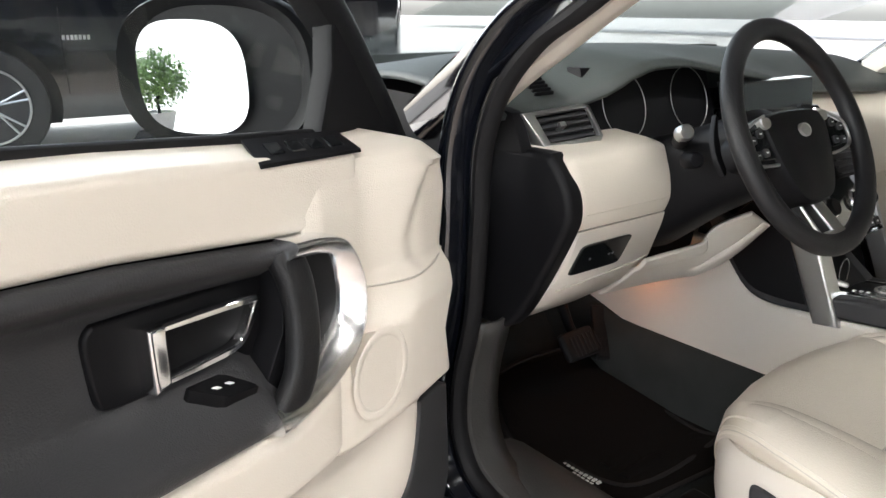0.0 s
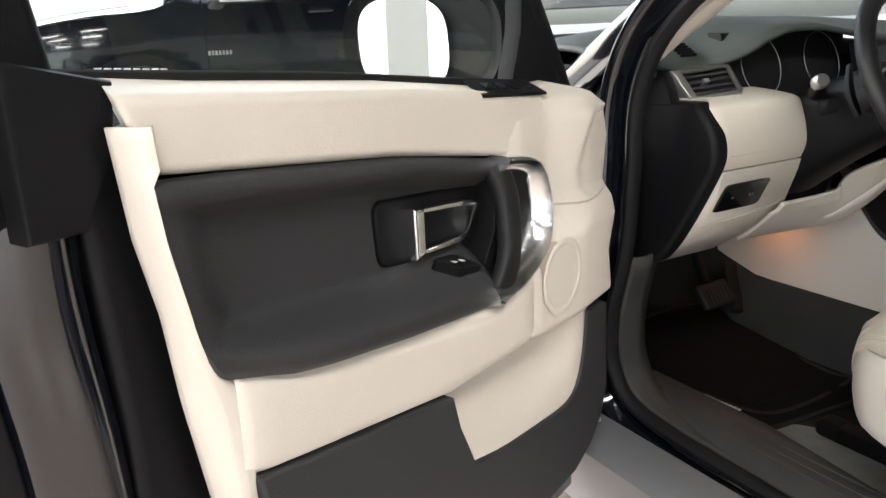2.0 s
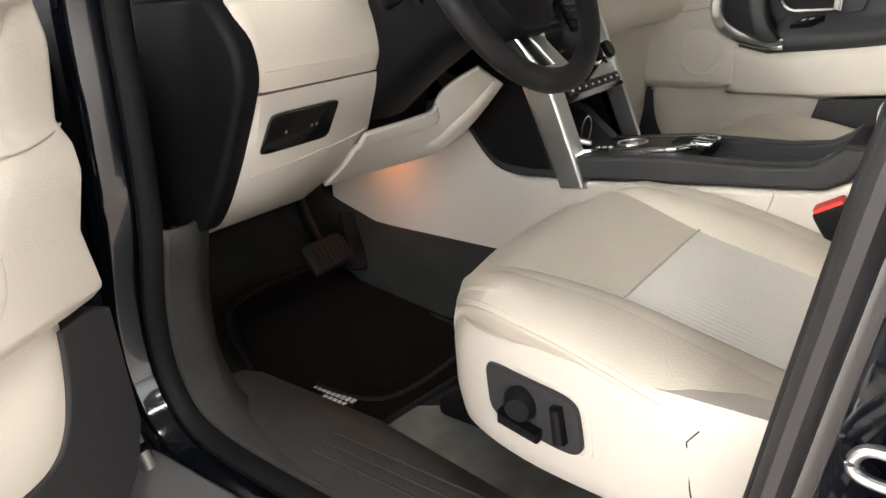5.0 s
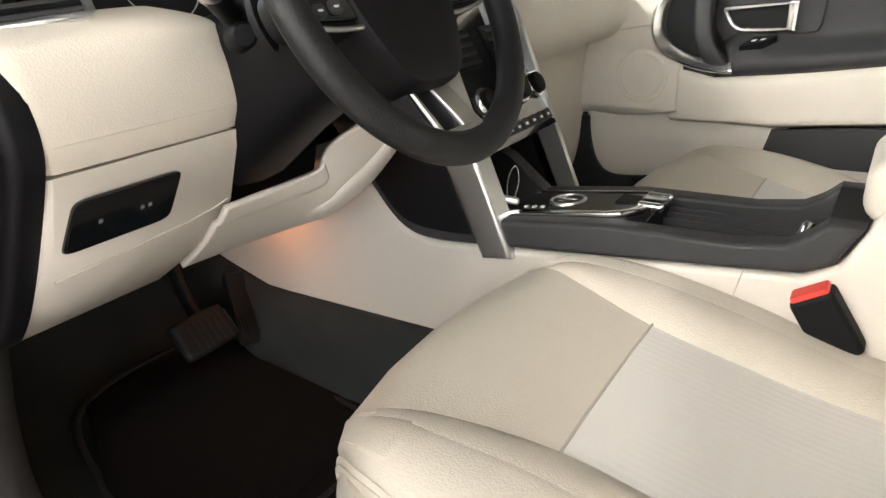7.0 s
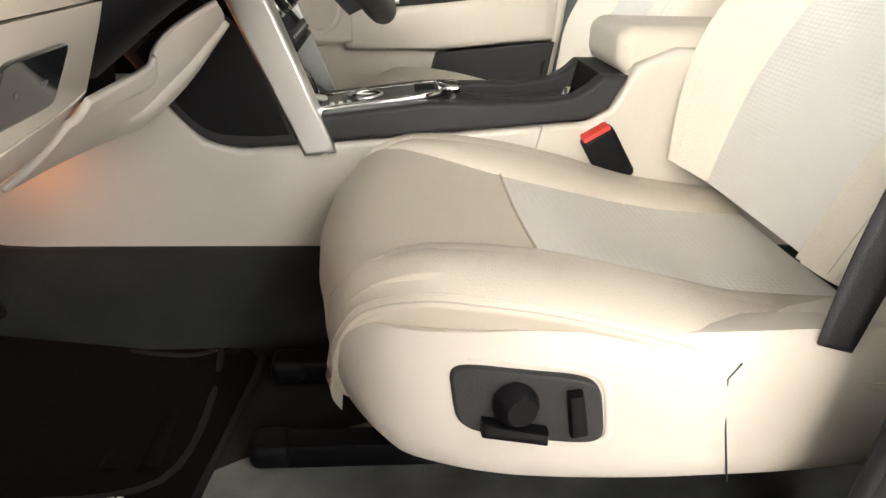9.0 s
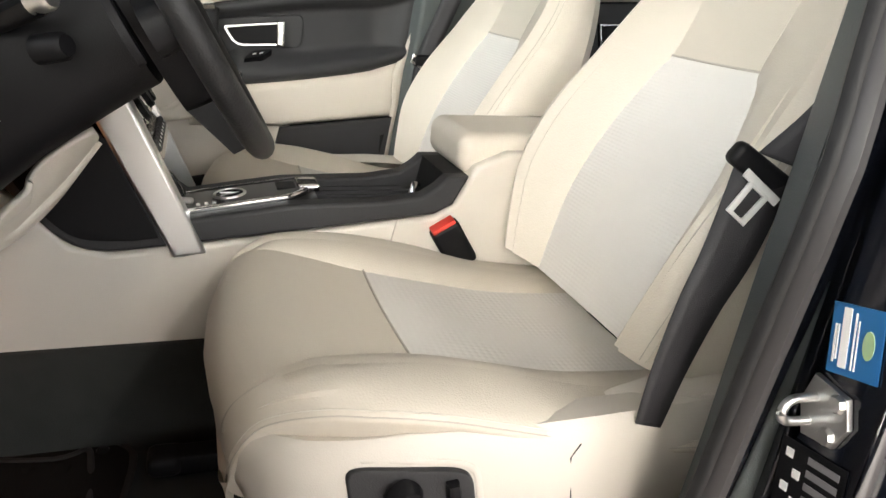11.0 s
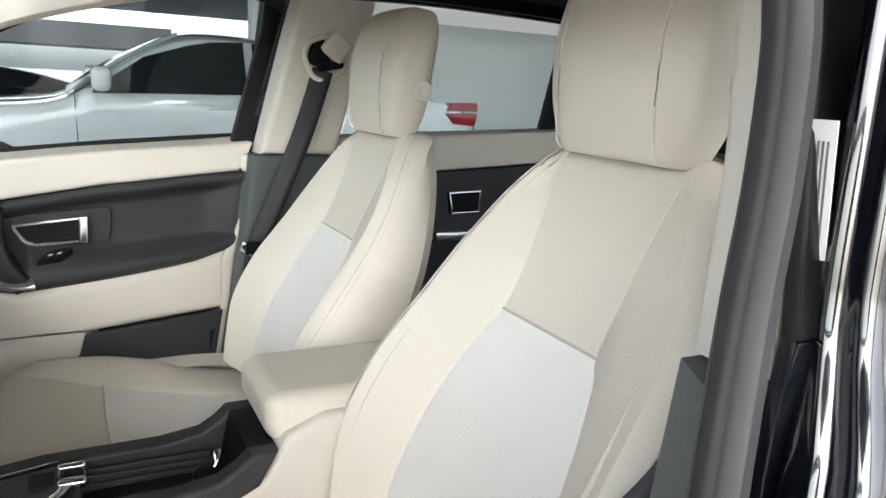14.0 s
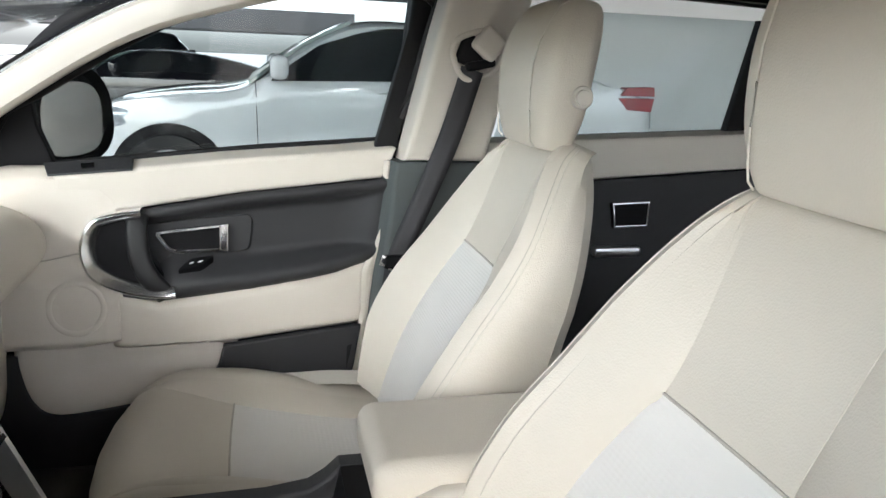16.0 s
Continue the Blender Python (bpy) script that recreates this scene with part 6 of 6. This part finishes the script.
for k in range(4):
    part("print_bar", prism([(0.2 + 0.17 * k, 0.1), (0.27 + 0.17 * k, 0.1), (0.27 + 0.17 * k, 0.85), (0.2 + 0.17 * k, 0.85)], wp, (0.001, 0.002), 0), GREYPL, ws)
lb = fitted("data_label", "black data label with white print")
lab = lambda a, b, d: PS(-0.72 - 0.075 * a - 0.012 * b, 0.735 - 0.085 * b + 0.01 * a, d)
part("sheet", prism([(0, 0), (1, 0), (1, 1), (0, 1)], lab, (0.0, 0.0015), 0), BLACKPL, lb)
for k in range(6):
    part("print_bar", prism([(0.45, 0.08 + 0.15 * k), (0.92, 0.08 + 0.15 * k), (0.92, 0.16 + 0.15 * k), (0.45, 0.16 + 0.15 * k)], lab, (0.001, 0.002), 0), GREYPL, lb)
for a, b in [(0.1, 0.1), (0.25, 0.3), (0.1, 0.5), (0.28, 0.62), (0.08, 0.8)]:
    part("print_mark", prism([(a, b), (a + 0.12, b), (a + 0.12, b + 0.1), (a, b + 0.1)], lab, (0.001, 0.0022), 0), WHITEINK, lb)


# ---- other vehicles ----
def vehicle(name, label, M, paint, spec):
    """A parked car seen from its side; s runs back from the nose, w across, z up."""
    c = thing(name, M @ Vector((0, 0, 0)), label, "car")
    L, W, belt, hood, roof, rad, fw, rw = (spec[k] for k in ("L", "W", "belt", "hood", "roof", "wheel", "front", "rear"))
    P = lambda s, w, z: M @ Vector((s, w, z))
    scr, top0, top1, tail, deck = spec["screen"], spec["top0"], spec["top1"], spec["tail"], spec["deck"]
    st = [(0.0, 0.72, 0.45, hood * 0.62, 0), (0.06, 0.86, 0.36, hood * 0.78, 0), (0.25, 0.95, 0.32, hood * 0.9, 0), (0.7, 1.0, 0.3, hood * 0.97, 0), (scr, 1.0, 0.3, hood + 0.04, 0), ((scr + top0) / 2, 1.0, 0.3, (hood + roof) / 2 + 0.05, 0.5), (top0, 1.0, 0.3, roof - 0.03, 0.9), ((top0 + top1) / 2, 1.0, 0.3, roof, 1), (top1, 1.0, 0.3, roof - 0.06, 1), ((top1 + tail) / 2, 0.99, 0.32, (roof + deck) / 2, 0.7), (tail, 0.97, 0.35, deck, 0.2), (L - 0.08, 0.93, 0.42, deck - 0.08, 0), (L, 0.85, 0.5, deck - 0.3, 0)]
    rings = []
    for s, wf, zb, zt, g in spline(st, 60):
        h = W / 2 * wf
        zbelt = min(belt, zt - 0.03)
        rw_ = h * (1 - 0.24 * min(1, max(0, (zt - belt) / (roof - belt))))
        half = [(0, zt), (rw_ * 0.6, zt - 0.005), (rw_ * 0.9, zt - 0.03), (rw_, zt - 0.06 if zt - 0.07 > zbelt else zbelt + 0.01), (h * 0.97, zbelt), (h, zbelt - 0.12), (h * 0.985, (zbelt + zb) / 2), (h, zb + 0.12), (h * 0.96, zb), (0, zb - 0.02)]
        rings.append([P(s, a, b) for a, b in half + [(-a, b) for a, b in half[-2:0:-1]]])
    v, f = loft(rings)
    put("body", v, f, paint, c)
    for sd in (-1, 1):
        for s in (fw, rw):
            ring = [(rad * 0.62, 0.02), (rad * 0.66, 0.03), (rad * 0.95, 0.03), (rad, 0.0), (rad, -0.2), (rad * 0.5, -0.2)]
            poly = prism([(s + (rad + 0.075) * math.cos(q), rad + (rad + 0.075) * math.sin(q)) for q in np.linspace(-0.3, math.pi + 0.3, 22)], lambda a, b, d: P(a, sd * d, b), (W / 2 - 0.08, W / 2 + 0.003), 0)
            part("wheel_arch", poly, BLACKPL, c, "black wheel arch")
            ax = M.to_3x3() @ Vector((0, sd, 0))
            tyre = disc("tyre", ring, P(s, sd * (W / 2 - 0.01), rad), ax, TYRE, c, "black tyre", 36)
            disc("rim", [(0, 0.012), (rad * 0.12, 0.014), (rad * 0.14, 0.0), (rad * 0.55, -0.03), (rad * 0.62, 0.012), (rad * 0.65, 0.018)], P(s, sd * (W / 2 + 0.008), rad), ax, CHARCOAL, c, "", 36)
            for k in range(6):
                q0 = k * math.pi / 3 + 0.3
                for dq in (-0.13, 0.13):
                    a0, a1 = Vector((math.cos(q0), 0, math.sin(q0))) * rad * 0.12, Vector((math.cos(q0 + dq), 0, math.sin(q0 + dq))) * rad * 0.62
                    tube("spoke", [P(s, sd * (W / 2 + 0.02), rad) + M.to_3x3() @ a0, P(s, sd * (W / 2 + 0.026), rad) + M.to_3x3() @ a1], 0.03, 0.02, ALLOY, c, n=6)
            tube("rim_lip", [P(s + rad * 0.64 * math.cos(q), sd * (W / 2 + 0.024), rad + rad * 0.64 * math.sin(q)) for q in np.linspace(0, 2 * math.pi, 36, endpoint=False)], 0.02, 0.02, ALLOY, c, up=ax, closed=True, n=6)
        # glass along the cabin side, leaning inwards
        lean = lambda z: W / 2 * (0.985 - 0.24 * min(1, max(0, (z - belt) / (roof - belt))))
        SP = lambda a, b, d: P(a, sd * (lean(b) + d), b)
        gl = scr + spec.get("glass", 0.42)
        g0 = [(gl, belt - 0.02), (gl + 0.02, belt + 0.02), ((gl + top0) / 2 + 0.05, (belt + roof) / 2 + 0.02), (top0 + 0.06, roof - 0.115), (top0 + 0.25, roof - 0.075), ((top0 + top1) / 2, roof - 0.06), ((top0 + top1) / 2, belt + 0.01)]
        g1 = [((top0 + top1) / 2 + 0.07, belt + 0.01), ((top0 + top1) / 2 + 0.07, roof - 0.065), (top1 - 0.02, roof - 0.13), (tail - 0.45, belt + 0.12), (tail - 0.5, belt + 0.02)]
        for g in (g0, g1):
            part("side_window", prism(g, SP, (-0.05, 0.012), 0.004), TINTP, c, "dark tinted side window")
        for s in (scr + spec.get("joint", 0.30), (top0 + top1) / 2 + 0.03):
            part("door_joint", prism([(s, belt), (s + 0.006, belt), (s + 0.02, 0.42), (s + 0.014, 0.42)], lambda a, b, d: P(a, sd * (W / 2 * 0.993 + d), b), (-0.03, 0.004), 0), RUBBER, c)
        mz_ = belt + 0.09
        part("mirror_housing", box((0, 0, 0), (0.14, 0.25, 0.18), 0.05, seg=4), spec.get("mirror", paint), c).data.transform(Matrix.Translation(P(gl + 0.06, sd * (W / 2 + 0.10), mz_)) @ M.to_3x3().to_4x4())
        for s in (scr + spec.get("grab", 1.35), (top0 + top1) / 2 + 0.75):
            tube("door_handle", [P(s - 0.11, sd * (W / 2 + 0.012), belt - 0.1), P(s + 0.11, sd * (W / 2 + 0.012), belt - 0.095)], 0.02, 0.03, spec.get("handle", paint), c)
        part("headlight", box((0, 0, 0), (0.42, 0.12, 0.17), 0.05, seg=3), LAMPG, c, "clear headlight").data.transform(Matrix.Translation(P(0.30, sd * (W / 2 - 0.09), hood * 0.78)) @ M.to_3x3().to_4x4())
        lamp = lambda a, b, d: P(a, sd * d, b)
        for lens in ([(-0.38, -0.03), (-0.33, 0.04), (-0.07, 0.05), (-0.06, -0.03)], [(-0.40, -0.05), (-0.31, -0.15), (-0.08, -0.165), (-0.06, -0.05)]):
            part("tail_light", prism([(L + u, deck + z) for u, z in lens], lamp, (W / 2 - 0.14, W / 2 - 0.012), 0.010, 3), spec.get("lamp", TAIL), c, "dark red tail light")
    SC = lambda a, b, d: P(scr + 0.03 + (top0 - scr - 0.03) * b, a * (W / 2 * (0.86 - 0.19 * b)), hood + 0.05 + (roof - hood - 0.075) * b + d + 0.045 * math.sin(b * math.pi))
    part("windscreen", prism([(-1, 0), (1, 0), (1, 0.25), (1, 0.5), (1, 0.75), (1, 1), (-1, 1), (-1, 0.75), (-1, 0.5), (-1, 0.25)], SC, (-0.02, 0.012), 0.004), TINTS, c, "windscreen glass")
    return c


TINTP = mat("tinted window", (0.012, 0.015, 0.017), 0.08, coat=1.0, vary=0.0)
TINTS = mat("windscreen green", (0.10, 0.15, 0.14), 0.06, coat=1.0, vary=0.0)
facing = lambda front, angle: Matrix.Translation(front) @ Matrix.Rotation(radians(angle), 4, "Z")
suv = {"L": 4.8, "W": 1.9, "belt": 1.17, "hood": 1.08, "roof": 1.66, "wheel": 0.37, "front": 0.68, "rear": 3.65, "screen": 1.25, "top0": 2.1, "top1": 3.1, "tail": 4.55, "deck": 1.15, "glass": 0.2, "joint": 0.08, "grab": 1.15}
vehicle("parked_car", "white coupe SUV with dark windows in the showroom", facing((6.15, 1.76, 0), -90), WHITEP, suv)
plain("pavement", (-3.5, 12.6, 0.075), (17, 14.8, 0.15), GROUNDM, "raised pale pavement outside", "pavement", 0.02)
truck = {"L": 4.9, "W": 1.95, "belt": 1.34, "hood": 1.29, "roof": 2.0, "wheel": 0.43, "front": 1.05, "rear": 3.85, "screen": 1.3, "top0": 2.1, "top1": 3.8, "tail": 4.7, "deck": 1.45, "mirror": CHROME}
TM = facing((-1.66, 7.575, 0.15), 0)
tr = vehicle("parked_car", "black SUV with alloy wheels parked ahead", TM, PAINT, truck)
TP = lambda s, w, z: TM @ Vector((s, w, z))
tube("belt_trim", [TP(1.75, -0.985, 1.335), TP(2.6, -0.985, 1.36), TP(3.6, -0.98, 1.40)], 0.012, 0.02, CHROME, tr, "chrome belt line trim")
tube("bumper_blade", [TP(0.13, -0.93, 0.80), TP(0.18, -0.95, 0.70), TP(0.30, -0.985, 0.58)], 0.03, 0.07, CHROME, tr, "chrome bumper blade", steps=10)
tube("bonnet_edge", [TP(0.1, -0.93, 1.12), TP(0.5, -0.95, 1.24), TP(1.25, -0.96, 1.33)], 0.012, 0.012, CHROME, tr, "bright bonnet edge", steps=12)
for k in range(7):
    part("badge_bar", box(TP(1.62 + 0.03 * k, -0.985, 0.92), (0.02, 0.012, 0.035), 0.002), SATIN, tr)
part("bumper_lower", box(TP(0.35, -0.90, 0.52), (0.62, 0.16, 0.10), 0.03, seg=3), BLACKPL, tr, "black lower bumper")
far = {"L": 4.6, "W": 1.9, "belt": 1.15, "hood": 1.1, "roof": 1.72, "wheel": 0.36, "front": 0.75, "rear": 3.6, "screen": 1.2, "top0": 1.85, "top1": 4.0, "tail": 4.45, "deck": 1.25, "lamp": BLACKPL}
low_car = {"L": 4.5, "W": 1.8, "belt": 0.92, "hood": 0.88, "roof": 1.3, "wheel": 0.32, "front": 0.8, "rear": 3.6, "screen": 1.2, "top0": 1.95, "top1": 3.2, "tail": 4.3, "deck": 0.98, "lamp": BLACKPL}
vehicle("parked_car", "black SUV parked deep in the hall", facing((18.2, 6.4, 0), -85), PAINT, far)
vehicle("parked_car", "low black car parked deep in the hall", facing((14.0, 4.5, 0), -88), PAINT, low_car)
vehicle("parked_car", "white car parked outside in daylight", facing((-6.5, 13.5, 0.15), 30), WHITEP, suv)


# ---- outside, by the open side ----
plain("pillar_2", (-5.3, 0.2, 1.95), (0.26, 0.3, 3.9), WHITEWALL, "white pillar at the open side of the hall", "pillar", 0.01)
grnd = random.Random(8)
gv, gf = [(x, y, z) for z in (0.151, 0.165) for x, y in ((-9.0, 9.2), (-0.6, 9.2), (-0.6, 19.5), (-9.0, 19.5))], [(4, 5, 6, 7), (0, 1, 5, 4), (1, 2, 6, 5), (2, 3, 7, 6), (3, 0, 4, 7)]
for k in range(6000):
    x, y, q, h = grnd.uniform(-4.0, -0.8), grnd.uniform(9.2, 17.0), grnd.uniform(0, 6.28), grnd.uniform(0.03, 0.09)
    n = len(gv)
    gv += [(x - 0.008 * math.cos(q), y - 0.008 * math.sin(q), 0.16), (x + 0.008 * math.cos(q), y + 0.008 * math.sin(q), 0.16), (x + grnd.uniform(-0.03, 0.03), y + grnd.uniform(-0.03, 0.03), 0.16 + h)]
    gf.append((n, n + 1, n + 2))
tagged(put("lawn", gv, gf, GRASS, None, "", False), "short green lawn beside the pavement", "lawn", kind="stuff")
shrub = thing("shrub", (-9.0, 0.82, 0.0), "round leafy green shrub in a grey pot", "shrub")
disc("pot", [(0.0, 0.0), (0.13, 0.0), (0.17, 0.16), (0.18, 0.20), (0.16, 0.20), (0.15, 0.17), (0.0, 0.17)], (-9.0, 0.82, 0.0), (0, 0, 1), GROUNDM, shrub, "grey concrete pot")
tube("trunk", [(-9.0, 0.82, 0.16), (-8.98, 0.83, 0.3), (-9.0, 0.81, 0.45)], 0.04, 0.04, CARPET, shrub, steps=6)
rnd = random.Random(4)
vs, fs = [], []
for k in range(1300):
    d = Vector((rnd.gauss(0, 1), rnd.gauss(0, 1), rnd.gauss(0, 1))).normalized()
    c = Vector((-9.0, 0.84, 0.56)) + Vector((d.x * 0.4, d.y * 0.36, d.z * 0.3)) * (0.55 + 0.5 * rnd.random())
    e1 = d.orthogonal().normalized()
    e1 = (e1 + Vector((rnd.uniform(-1, 1), rnd.uniform(-1, 1), rnd.uniform(-1, 1)))).normalized()
    e2 = e1.cross(d + Vector((rnd.uniform(-0.6, 0.6), 0, rnd.uniform(-0.6, 0.6)))).normalized()
    n = len(vs)
    vs += [c, c + e1 * 0.035 + e2 * 0.016, c + e1 * 0.075, c + e1 * 0.035 - e2 * 0.016]
    fs.append((n, n + 1, n + 2, n + 3))
put("crown", vs, fs, LEAF, shrub, "small green leaves")
nest(car)
